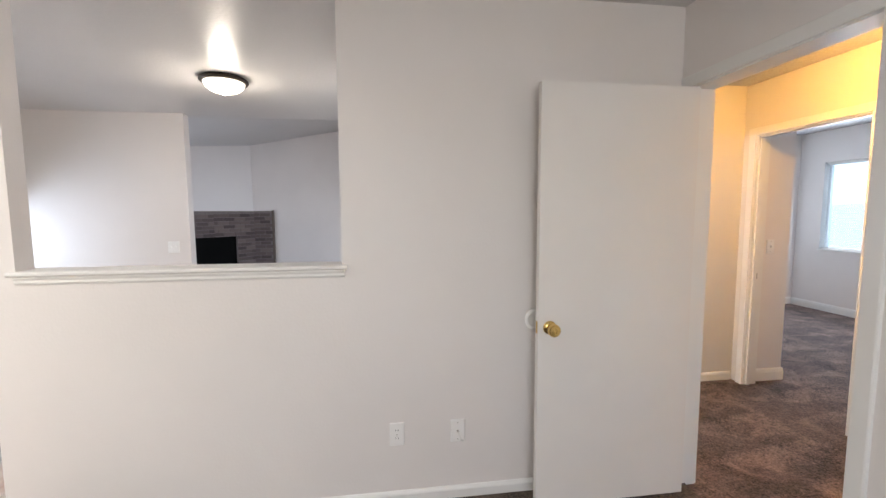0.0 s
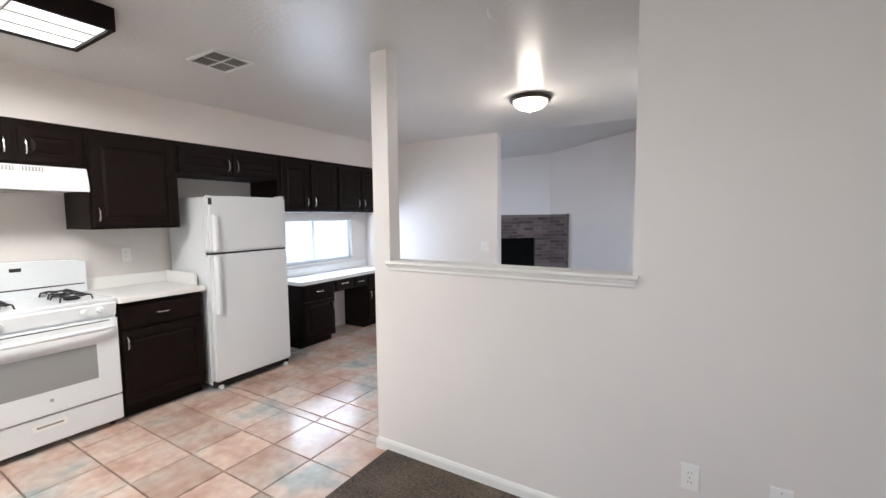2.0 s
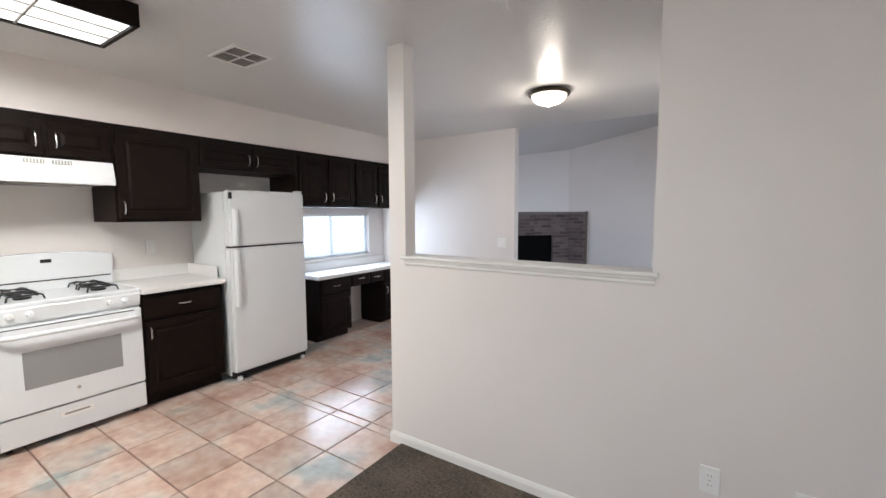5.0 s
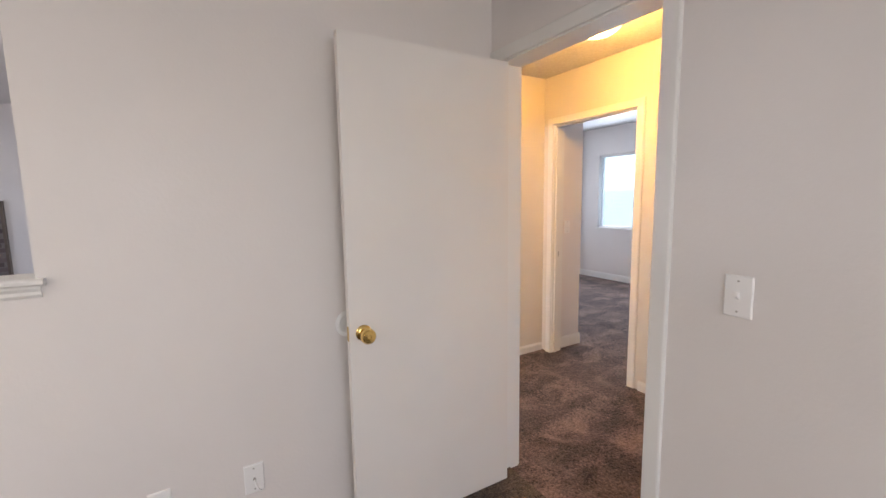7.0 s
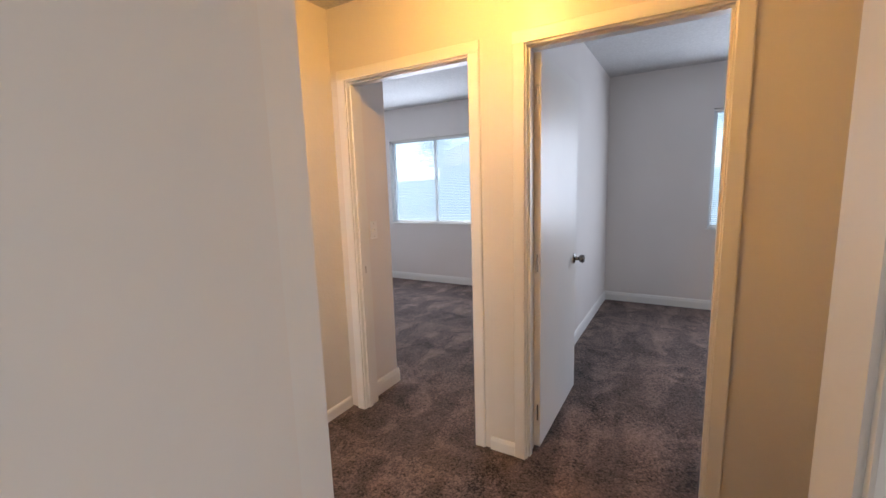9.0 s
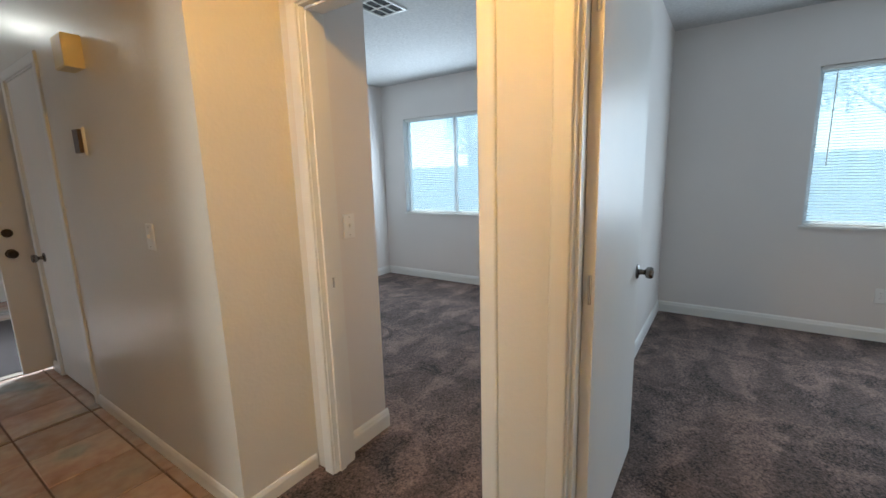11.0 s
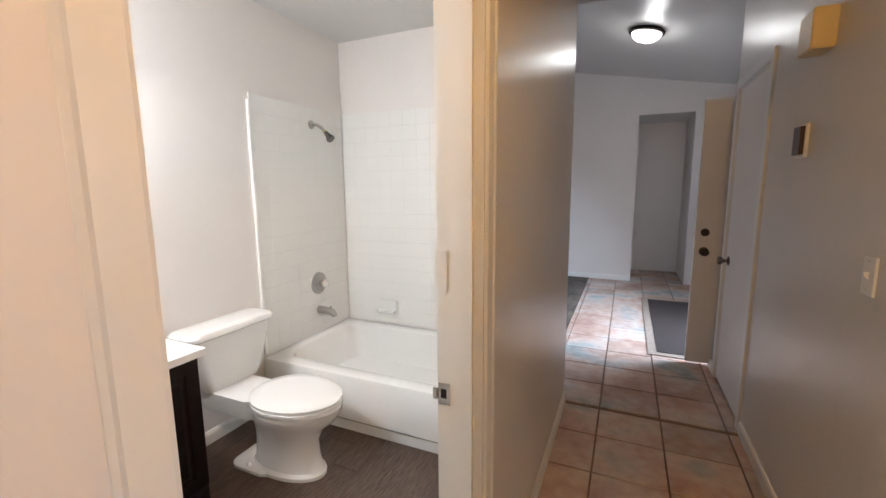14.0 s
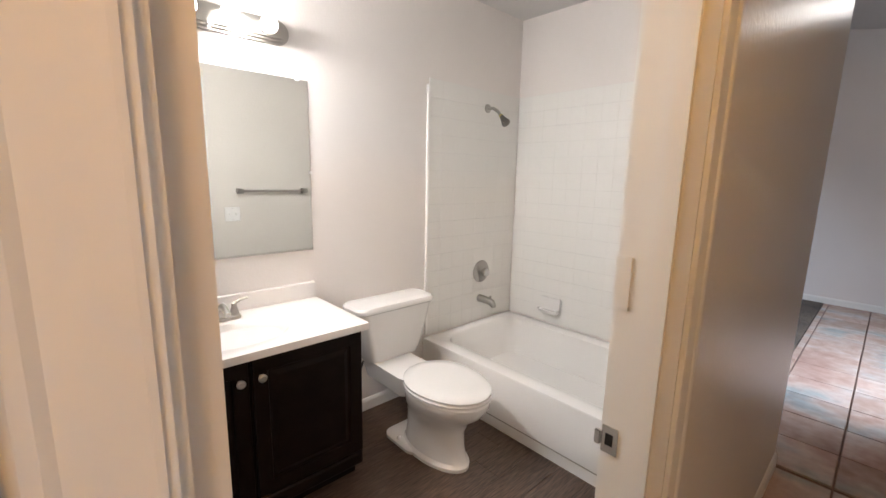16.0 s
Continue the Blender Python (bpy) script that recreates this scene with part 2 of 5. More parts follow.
wall("wall_living_north", "y", 8.69, 8.80, -2.68, 3.3, 3.4, [(1.92, 2.62, 0, 2.41)], WALL)
wall("wall_living_east", "x", 3.20, 3.32, 5.50, 8.69, 3.4, [(5.66, 6.58, 0, 2.05)], WALL)
wall("wall_entry_south", "y", 5.50, 5.60, 2.59, 3.32, 3.4, [], WALL)
# the opening here is unseen, placed for the living room fill lamp
wall("wall_living_west", "x", -4.0, -3.88, 4.62, 7.55, 3.4, [(5.3, 6.9, 0.9, 2.1)], WALL)
wall("wall_bath_gap", "y", 4.508, 4.622, -4.12, -3.88, 3.4, [], WALL, z0=2.44)
bx("wall_recess_back", (1.8, 9.66, 0), (2.75, 9.76, 2.5), WALL, kind="structure")
bx("wall_recess_west", (1.82, 8.80, 0), (1.92, 9.66, 2.5), WALL, kind="structure")
bx("wall_recess_east", (2.62, 8.80, 0), (2.72, 9.66, 2.5), WALL, kind="structure")
# unseen slab over the ceilings, keeps sun and sky light out of the gaps
bx("roof", (-4.3, -2.6, 3.55), (6.5, 9.9, 3.65), CEIL, kind="structure")
bx("ceiling_recess", (1.82, 8.80, 2.41), (2.72, 9.76, 2.5), CEIL, kind="structure")

bx("ceiling", (-4.24, -2.52, H), (1.48, 2.01, H + 0.1), CEIL, kind="structure")
bx("ceiling_dining", (-4.24, 2.01, H), (-0.276, 4.66, H + 0.1), CEIL, kind="structure")
bx("ceiling_hall", (1.48, 0.1, H), (2.852, 3.03, H + 0.1), POPCORN, kind="structure")
bx("ceiling_corridor", (1.506, 3.03, H), (2.48, 4.622, H + 0.1), CEIL, kind="structure")
bx("ceiling_bath", (-0.248, 2.015, 2.50), (1.385, 4.70, 2.58), CEIL, kind="structure")
bx("ceiling_bedrooms", (2.967, -1.6, 2.56), (6.27, 5.58, 2.66), POPCORN, kind="structure")


def slab(name, pts, dz, material):
    bm = bmesh.new()
    lo = [bm.verts.new(p) for p in pts]
    hi = [bm.verts.new((p[0], p[1], p[2] + dz)) for p in pts]
    bm.faces.new(lo)
    bm.faces.new(hi)
    for i in range(len(pts)):
        j = (i + 1) % len(pts)
        bm.faces.new((lo[i], lo[j], hi[j], hi[i]))
    return part(name, bm, material, kind="structure")


RX, RZ, SL = 0.05, 3.27, 0.185
slab("ceiling_living_west", [(-4.0, 4.62, RZ + SL * (-4.0 - RX)), (RX, 4.62, RZ), (RX, 8.8, RZ), (-4.0, 8.8, RZ + SL * (-4.0 - RX))], 0.1, CEIL)
slab("ceiling_living_east", [(RX, 4.62, RZ), (3.32, 4.62, RZ - SL * (3.32 - RX)), (3.32, 8.8, RZ - SL * (3.32 - RX)), (RX, 8.8, RZ)], 0.1, CEIL)
bx("wall_gable", (-4.0, 4.56, H + 0.05), (-0.277, 4.66, 3.4), WALL, kind="structure")
bx("wall_gable_bath", (-0.277, 4.71, 2.6), (1.475, 4.81, 3.4), WALL, kind="structure")
bx("wall_corner", (1.356, 4.623, 0), (1.475, 4.81, 2.6), WALL, kind="structure")
bx("wall_over_corridor", (1.40, 4.55, 2.6), (1.505, 4.62, 3.4), WALL, kind="structure")
bx("wall_gable_hall", (1.506, 4.522, H + 0.1), (2.48, 4.622, 3.4), WALL, kind="structure")
slab("wall_diagonal", [(-2.68, 8.69, 0), (-3.88, 7.49, 0), (-3.96, 7.57, 0), (-2.76, 8.77, 0)], 3.0, WALL)

bx("ground", (-60, -60, -0.25), (60, 60, -0.12), mat("ground_grass", (0.07, 0.10, 0.04), 0.9, noise_scale=3, var=0.3), kind="structure")
bx("floor_slab", (-4.24, -2.52, -0.12), (6.27, 9.76, -0.012), GROUT, kind="structure")
bx("floor_den_carpet", (-1.64, -2.4, -0.012), (1.48, 1.905, 0.014), CARPET, kind="structure")
bx("floor_hall_carpet", (1.48, 0.2, -0.012), (2.60, 3.02, 0.004), CARPET2, kind="structure")
bx("floor_bedroom_carpet", (2.60, -1.5, -0.012), (6.13, 3.10, 0.004), CARPET2, kind="structure")
bx("floor_bedroom_carpet_north", (3.20, 3.10, -0.012), (6.13, 5.47, 0.004), CARPET2, kind="structure")
bx("floor_living_carpet", (-3.88, 4.70, -0.012), (1.33, 8.69, 0.004), CARPET, kind="structure")
bx("floor_bath_base", (-0.248, 2.015, -0.012), (1.385, 4.70, -0.006), GROUT, kind="structure")


# ---- shape helpers ----
def wl(o):
    v = Vector((0, 0, 0))
    while o is not None:
        v += o.location
        o = o.parent
    return v


def piece(name, bm, material, parent=None, label="", bevel=0.0, smooth=False, kind=""):
    """A part whose mesh is given in world places."""
    ob = part(name, bm, material, parent, label, bevel, smooth, kind)
    if parent is not None:
        ob.location = -wl(parent)
    return ob


def pbox(name, a, b, material, parent=None, label="", bevel=0.0, kind="", smooth=False):
    bm = bmesh.new()
    box(bm, min(a[0], b[0]), min(a[1], b[1]), min(a[2], b[2]), max(a[0], b[0]), max(a[1], b[1]), max(a[2], b[2]))
    return piece(name, bm, material, parent, label, bevel, smooth, kind)


def loft(bm, rings, cap=True):
    vs = [[bm.verts.new(p) for p in r] for r in rings]
    n = len(rings[0])
    for a, b in zip(vs, vs[1:]):
        for i in range(n):
            j = (i + 1) % n
            bm.faces.new((a[i], a[j], b[j], b[i]))
    if cap:
        bm.faces.new(vs[0][::-1])
        bm.faces.new(vs[-1])


def lathe(bm, prof, c, axis="z", n=24):
    """prof: (radius, height) along the axis from c."""
    rings = []
    for r, h in prof:
        ring = []
        for k in range(n):
            a = 2 * math.pi * k / n
            u, v = max(r, 1e-4) * math.cos(a), max(r, 1e-4) * math.sin(a)
            p = {"z": (u, v, h), "x": (h, u, v), "y": (u, h, v), "-x": (-h, u, v), "-y": (u, -h, v)}[axis]
            ring.append((c[0] + p[0], c[1] + p[1], c[2] + p[2]))
        rings.append(ring)
    loft(bm, rings)


def tube(bm, pts, r, n=8):
    rings = []
    pts = [Vector(p) for p in pts]
    for i, p in enumerate(pts):
        d = (pts[min(i + 1, len(pts) - 1)] - pts[max(i - 1, 0)]).normalized()
        u = d.orthogonal().normalized() if i == 0 else (u - d * u.dot(d)).normalized()
        w = d.cross(u)
        rr = r[i] if isinstance(r, (list, tuple)) else r
        rings.append([p + u * rr * math.cos(2 * math.pi * k / n) + w * rr * math.sin(2 * math.pi * k / n) for k in range(n)])
    loft(bm, rings)


def rrect(cx, cy, hx, hy, r, z, n=5):
    out = []
    for sx, sy, a0 in ((1, 1, 0), (-1, 1, 90), (-1, -1, 180), (1, -1, 270)):
        for k in range(n + 1):
            a = radians(a0 + 90 * k / n)
            out.append((cx + sx * (hx - r) + r * math.cos(a), cy + sy * (hy - r) + r * math.sin(a), z))
    return out


def extrude(bm, a, b, out, up, prof):
    """A moulding from a to b; prof: (out, up) points of its section."""
    a, b, out, up = Vector(a), Vector(b), Vector(out), Vector(up)
    loft(bm, [[p + out * o + up * u for o, u in prof] for p in (a, b)])


BASE = [(0, 0), (0.012, 0), (0.012, 0.055), (0.009, 0.064), (0.005, 0.072), (0, 0.075)]
BASE_TALL = [(0, 0), (0.014, 0), (0.014, 0.075), (0.010, 0.088), (0.010, 0.094), (0.005, 0.104), (0, 0.108)]
CASING = [(0, 0), (0.012, 0), (0.014, 0.003), (0.014, 0.051), (0.011, 0.056), (0, 0.057)]
MOULDED = [(0, 0), (0.010, 0), (0.011, 0.004), (0.012, 0.036), (0.015, 0.041), (0.016, 0.047), (0.014, 0.053), (0.008, 0.057), (0, 0.057)]


def baseboard(a, b, out, prof=BASE, z=0.0):
    bm = bmesh.new()
    extrude(bm, (*a, z), (*b, z), out, (0, 0, 1), prof)
    return piece("baseboard", bm, TRIM, kind="structure")


def casing(parent, axis, c, s, u0, u1, zt, prof=CASING):
    """Casings round an opening on the wall face at c whose outward way is s."""
    P = (lambda u: (c, u)) if axis == "x" else (lambda u: (u, c))
    O = (s, 0, 0) if axis == "x" else (0, s, 0)
    U = Vector((0, 1, 0)) if axis == "x" else Vector((1, 0, 0))
    for u, d in ((u0, -1), (u1, 1)):
        bm = bmesh.new()
        extrude(bm, (*P(u), 0.004), (*P(u), zt), O, U * d, prof)
        piece("side_casing", bm, TRIM, parent, kind="structure")
    bm = bmesh.new()
    extrude(bm, (*P(u0 - 0.057), zt), (*P(u1 + 0.057), zt), O, (0, 0, 1), prof)
    piece("head_casing", bm, TRIM, parent, kind="structure")


def doorway(name, axis, c0, c1, u0, u1, zt, sides=(1, 1), stop=True, stop_at=0.5, prof=CASING):
    mid = ((c0 + c1) / 2, (u0 + u1) / 2, 0) if axis == "x" else ((u0 + u1) / 2, (c0 + c1) / 2, 0)
    d = new(name)
    d.location = mid
    tagged(d, kind="structure")
    f = (lambda a, b: ((a[0], a[1], a[2]), (b[0], b[1], b[2]))) if axis == "x" else (lambda a, b: ((a[1], a[0], a[2]), (b[1], b[0], b[2])))
    for name2, a, b in (("jamb", (c0 - 0.001, u0, 0.003), (c1 + 0.001, u0 + 0.014, zt)), ("jamb", (c0 - 0.001, u1 - 0.014, 0.003), (c1 + 0.001, u1, zt)), ("head_jamb", (c0 - 0.001, u0 + 0.014, zt - 0.014), (c1 + 0.001, u1 - 0.014, zt))):
        pbox(name2, *f(a, b), TRIM, d, kind="structure")
    if stop:
        m = c0 + (c1 - c0) * stop_at
        for a, b in (((m - 0.016, u0 + 0.014, 0.003), (m + 0.016, u0 + 0.024, zt - 0.014)), ((m - 0.016, u1 - 0.024, 0.003), (m + 0.016, u1 - 0.014, zt - 0.014)), ((m - 0.016, u0 + 0.024, zt - 0.024), (m + 0.016, u1 - 0.024, zt - 0.014))):
            pbox("door_stop", *f(a, b), TRIM, d, kind="structure")
    if sides[0]:
        casing(d, axis, c0, -1, u0 + 0.008, u1 - 0.008, zt - 0.006, prof)
    if sides[1]:
        casing(d, axis, c1, 1, u0 + 0.008, u1 - 0.008, zt - 0.006, prof)
    return d


def knob_set(parent, p, axis, material, r=0.027):
    """A round door knob that stands out along the axis from p."""
    bm = bmesh.new()
    lathe(bm, [(0.032, 0), (0.032, 0.004), (0.028, 0.008), (0.013, 0.011), (0.011, 0.03), (0.015, 0.034), (r * .9, 0.040), (r, 0.050), (r * .97, 0.060), (r * .8, 0.066), (0.009, 0.067), (0.008, 0.064)], p, axis)
    return piece("knob", bm, material, parent, smooth=True)


def hinges(parent, p, material, zs=(0.22, 1.02, 1.83)):
    for z in zs:
        bm = bmesh.new()
        lathe(bm, [(0.006, -0.045), (0.006, 0.045)], (p[0], p[1], z), "z", 10)
        piece("hinge", bm, material, parent, smooth=True)


def leaf(parent, p, angle, width, thick=0.035, h=2.01, mat_=None, name="door_leaf"):
    """A flush leaf, hinged at p, that runs along the angle (degrees from x), its thickness to its left."""
    bm = bmesh.new()
    box(bm, 0.002, 0, 0.02, width, thick, h + 0.01)
    bmesh.ops.rotate(bm, verts=bm.verts, cent=(0, 0, 0), matrix=Matrix.Rotation(radians(angle), 3, "Z"))
    bmesh.ops.translate(bm, verts=bm.verts, vec=(p[0], p[1], 0))
    return piece(name, bm, mat_ or DOORM, parent, bevel=0.0015)


def kx(x):
    return lambda u, v, w: (x + w, u, v)


def ky(y):
    return lambda u, v, w: (u, y + w, v)


def panel_door(name, F, u0, u1, v0, v1, parent, raised=True, t=0.019):
    """A cabinet door with a frame, a groove and a raised field, or a plain slab drawer front."""
    bm = bmesh.new()
    m = min(u1 - u0, v1 - v0)
    fr = min(0.055, m * 0.24)
    if raised:
        rings = [(0, 0), (0, t - 0.003), (0.003, t), (fr, t), (fr + 0.004, t - 0.008), (fr + 0.012, t - 0.008), (fr + 0.030, t - 0.001), (fr + 0.032, t - 0.001)]
    else:
        rings = [(0, 0), (0, t - 0.006), (0.006, t - 0.002), (0.014, t)]
    loft(bm, [[F(u0 + i, v0 + i, w), F(u1 - i, v0 + i, w), F(u1 - i, v1 - i, w), F(u0 + i, v1 - i, w)] for i, w in rings])
    return piece(name, bm, DARKWOOD, parent)


def pull(parent, F, u, v, vertical=True, L=0.09, t=0.019):
    """An arched pull with two flared feet and a turned grip."""
    bm = bmesh.new()
    for s in (-1, 1):
        a = (u, v + s * L / 2) if vertical else (u + s * L / 2, v)
        b = (u, v + s * L * .32) if vertical else (u + s * L * .32, v)
        tube(bm, [F(*a, t), F(*a, t + 0.012), F(*b, t + 0.024)], [0.009, 0.005, 0.004])
    q = [(-.34, .0035), (-.2, .006), (0, .0045), (.2, .006), (.34, .0035)]
    tube(bm, [F(u, v + k * L, t + 0.024) if vertical else F(u + k * L, v, t + 0.024) for k, _ in q], [r for _, r in q])
    return piece("handle", bm, CHROME, parent, smooth=True)


def cabinet(name, label, F, u0, u1, v0, v1, depth, doors, drawers=(), toe=0.0, group="", sides_to=None):
    """A cabinet with its front plane at w = 0 of F. doors: (u0, u1, v0, v1, handle u, handle v, upright)."""
    base = F((u0 + u1) / 2, v0, -depth / 2)
    th = thing(name, base, label, "cabinet", group)
    bm = bmesh.new()
    a, b = F(u0, v0 + toe, -depth), F(u1, v1, 0)
    box(bm, min(a[0], b[0]), min(a[1], b[1]), a[2], max(a[0], b[0]), max(a[1], b[1]), b[2])
    piece("carcass", bm, DARKWOOD, th)
    if toe:
        a, b = F(u0 + 0.002, v0, -depth), F(u1 - 0.002, v0 + toe, -0.07)
        pbox("toe_kick", a, b, DARKWOOD, th)
    for d in doors:
        o = panel_door("door", F, *d[:4], th)
        if d[4] is not None:
            pull(o, F, d[4], d[5], d[6])
    for d in drawers:
        o = panel_door("drawer", F, *d[:4], th, raised=False)
        if d[4] is not None:
            pull(o, F, d[4], d[5], False)
    return th


def plate(label, F, u, v, kind_, w=0.07, h=0.115):
    p = F(u, v, 0)
    th = thing({"outlet": "wall_outlet", "switch": "light_switch", "jack": "cable_outlet", "double": "light_switch"}[kind_], p, label, "switch" if kind_ in ("switch", "double") else "outlet")
    bm = bmesh.new()
    loft(bm, [[F(u + sx * (w / 2 - i), v + sy * (h / 2 - i), t) for sx, sy in ((-1, -1), (1, -1), (1, 1), (-1, 1))] for i, t in ((0, 0), (0, 0.003), (0.003, 0.006))])
    pl = piece("cover_plate", bm, PLASTIC, th)
    if kind_ == "outlet":
        for s in (-1, 1):
            bm = bmesh.new()
            loft(bm, [[F(u + a * k, v + s * 0.02 + b * k, t) for a, b in ((-.017, -.008), (-.010, -.014), (.010, -.014), (.017, -.008), (.017, .008), (.010, .014), (-.010, .014), (-.017, .008))] for k, t in ((1, 0.004), (1, 0.0075))])
            rc = piece("receptacle", bm, PLASTIC, th)
            for du in (-0.006, 0.006):
                pbox("slot", F(u + du - 0.001, v + s * 0.02 - 0.002, 0.006), F(u + du + 0.001, v + s * 0.02 + 0.006, 0.0082), HOLE, rc)
    elif kind_ in ("switch", "double"):
        for du in ((0,) if kind_ == "switch" else (-0.023, 0.023)):
            bm = bmesh.new()
            loft(bm, [[F(u + du - .005, v - .012, .004), F(u + du + .005, v - .012, .004), F(u + du + .005, v + .012, .004), F(u + du - .005, v + .012, .004)], [F(u + du - .004, v + .001, .017), F(u + du + .004, v + .001, .017), F(u + du + .004, v + .010, .017), F(u + du - .004, v + .010, .017)]])
            piece("toggle", bm, PLASTIC, th)
    else:
        bm = bmesh.new()
        tube(bm, [F(u, v, 0.004), F(u, v, 0.016)], 0.005)
        piece("socket", bm, NICKEL, th, smooth=True)
    for s in (-1, 1):
        bm = bmesh.new()
        tube(bm, [F(u, v + s * 0.042 * (1 if kind_ != "outlet" else 0), 0.005), F(u, v + s * 0.042 * (1 if kind_ != "outlet" else 0), 0.0075)], 0.003)
        piece("screw", bm, NICKEL, th, smooth=True)
        if kind_ == "outlet":
            break
    return th


# ---- doorways and leaves ----
d1 = doorway("door_1", "x", 1.42, 1.535, 1.04, 1.845, 2.045, stop=False)
lf = leaf(d1, (1.410, 1.798), 180, 0.776)
knob_set(lf, (0.690, 1.763, 0.905), "-y", BRASS, 0.03)
bm = bmesh.new()
box(bm, 0.6325, 1.771, 0.877, 0.6335, 1.790, 0.934)
piece("latch_plate", bm, BRASS, lf)
hinges(lf, (1.414, 1.806), TRIM)
bm = bmesh.new()
lathe(bm, [(0.056, 0), (0.056, 0.003), (0.052, 0.006), (0.04, 0.007), (0.036, 0.004)], (0.674, 1.905, 0.910), "-y", 32)
tagged(piece("wall_bumper", bm, PLASTIC, smooth=True), "round white plastic knob guard on the wall behind the door", "wall guard")

d2 = doorway("door_2", "x", 2.852, 2.967, 2.115, 2.925, 2.040, stop_at=0.35)
bm = bmesh.new()
box(bm, 2.90, 2.908, 0.89, 2.925, 2.9115, 0.935)
piece("strike_plate", bm, NICKEL, d2)
d3 = doorway("door_3", "x", 2.852, 2.967, 1.055, 1.850, 2.040, stop_at=0.35)
lf = leaf(d3, (2.955, 1.800), 0, 0.785)
knob_set(lf, (3.68, 1.800, 0.925), "-y", DARKCHROME, 0.026)
knob_set(lf, (3.68, 1.835, 0.925), "y", DARKCHROME, 0.026)
hinges(lf, (2.951, 1.813), CHROME)
d4 = doorway("door_4", "x", 1.385, 1.506, 2.146, 2.943, 2.045, stop_at=0.65, prof=MOULDED)
lf = leaf(d4, (1.385, 2.213), 177.5, 0.745)
knob_set(lf, (0.700, 2.242, 0.90), "y", BRASS, 0.027)
knob_set(lf, (0.700, 2.206, 0.90), "-y", BRASS, 0.027)
hinges(lf, (1.378, 2.168), BRASS)
sp = pbox("strike_plate", (1.381, 2.9265, 0.822), (1.415, 2.9292, 0.883), CHROME, d4)
pbox("strike_hole", (1.389, 2.9255, 0.840), (1.405, 2.9268, 0.866), HOLE, sp)
pbox("strike_lip", (1.367, 2.920, 0.836), (1.3805, 2.9292, 0.869), CHROME, sp, bevel=0.002)
pbox("old_strike_patch", (1.377, 2.9262, 1.14), (1.409, 2.9292, 1.245), TRIM, d4, bevel=0.001)
d5 = doorway("door_5", "x", 2.48, 2.59, 4.72, 5.42, 2.05, sides=(1, 0))
lf = pbox("door_leaf", (2.484, 4.735, 0.02), (2.519, 5.404, 2.034), DOORM, d5, "white closed closet door")
knob_set(lf, (2.484, 5.33, 0.890), "-x", DARKCHROME)
d6 = doorway("door_6", "x", 3.20, 3.32, 5.66, 6.58, 2.05, stop=False)
lf = pbox("door_leaf", (2.31, 5.625, 0.02), (3.19, 5.665, 2.03), DOORM, d6, "open cream front door", bevel=0.002)
knob_set(lf, (2.375, 5.625, 0.91), "-y", BRONZE, 0.03)
bm = bmesh.new()
lathe(bm, [(0.03, 0), (0.03, 0.008), (0.024, 0.018), (0.008, 0.02)], (2.375, 5.625, 1.055), "-y")
piece("deadbolt", bm, BRONZE, lf, smooth=True)

# ---- boards, sill, soffit ----
baseboard((-1.72, 1.905), (0.62, 1.905), (0, -1, 0))
baseboard((0.62, 1.905), (1.42, 1.905), (0, -1, 0))
baseboard((-1.72, 1.893), (-1.72, 2.003), (-1, 0, 0))
baseboard((1.42, -2.4), (1.42, 0.98), (-1, 0, 0))
baseboard((-1.60, -2.4), (-1.60, -0.26), (1, 0, 0))
baseboard((2.48, 3.03), (2.838, 3.03), (0, -1, 0))
baseboard((2.852, 1.90), (2.852, 2.035), (-1, 0, 0))
baseboard((1.506, 2.995), (1.506, 4.622), (1, 0, 0))
baseboard((2.48, 3.018), (2.48, 4.66), (-1, 0, 0))
baseboard((2.48, 5.48), (2.48, 5.60), (-1, 0, 0))
baseboard((2.98, 2.965), (3.276, 2.965), (0, -1, 0), BASE_TALL)
baseboard((3.262, 2.965), (3.262, 5.47), (1, 0, 0), BASE_TALL)
baseboard((3.262, 5.47), (6.13, 5.47), (0, -1, 0), BASE_TALL)
baseboard((6.13, 2.09), (6.13, 5.47), (-1, 0, 0), BASE_TALL)
baseboard((6.13, -1.5), (6.13, 1.98), (-1, 0, 0), BASE_TALL)
baseboard((2.967, 1.98), (6.13, 1.98), (0, -1, 0), BASE_TALL)
baseboard((2.967, 2.09), (6.13, 2.09), (0, 1, 0), BASE_TALL)
baseboard((-0.248, 3.04), (-0.248, 3.80), (1, 0, 0))
baseboard((-2.68, 8.69), (1.92, 8.69), (0, -1, 0))

sill = thing("trim_ledge", (-0.93, 1.88, 1.19), "", "")
tagged(sill, kind="structure")
bm = bmesh.new()
loft(bm, [[(x, 2.03, 1.184), (x, 1.882, 1.184), (x, 1.875, 1.190), (x, 1.875, 1.199), (x, 1.882, 1.205), (x, 2.03, 1.205)] for x in (-1.615, -0.238)])
piece("ledge_board", bm, TRIM, sill, kind="structure")
bm = bmesh.new()
extrude(bm, (-1.600, 1.905, 1.184), (-0.250, 1.905, 1.184), (0, -1, 0), (0, 0, -1), [(0, 0), (0.016, 0), (0.016, 0.008), (0.010, 0.018), (0.010, 0.028), (0.005, 0.036), (0, 0.038)])
piece("ledge_moulding", bm, TRIM, sill, kind="structure")
pbox("soffit_wall", (-4.12, -0.98, 2.104), (-3.655, 4.508, 2.44), WALL, kind="structure")

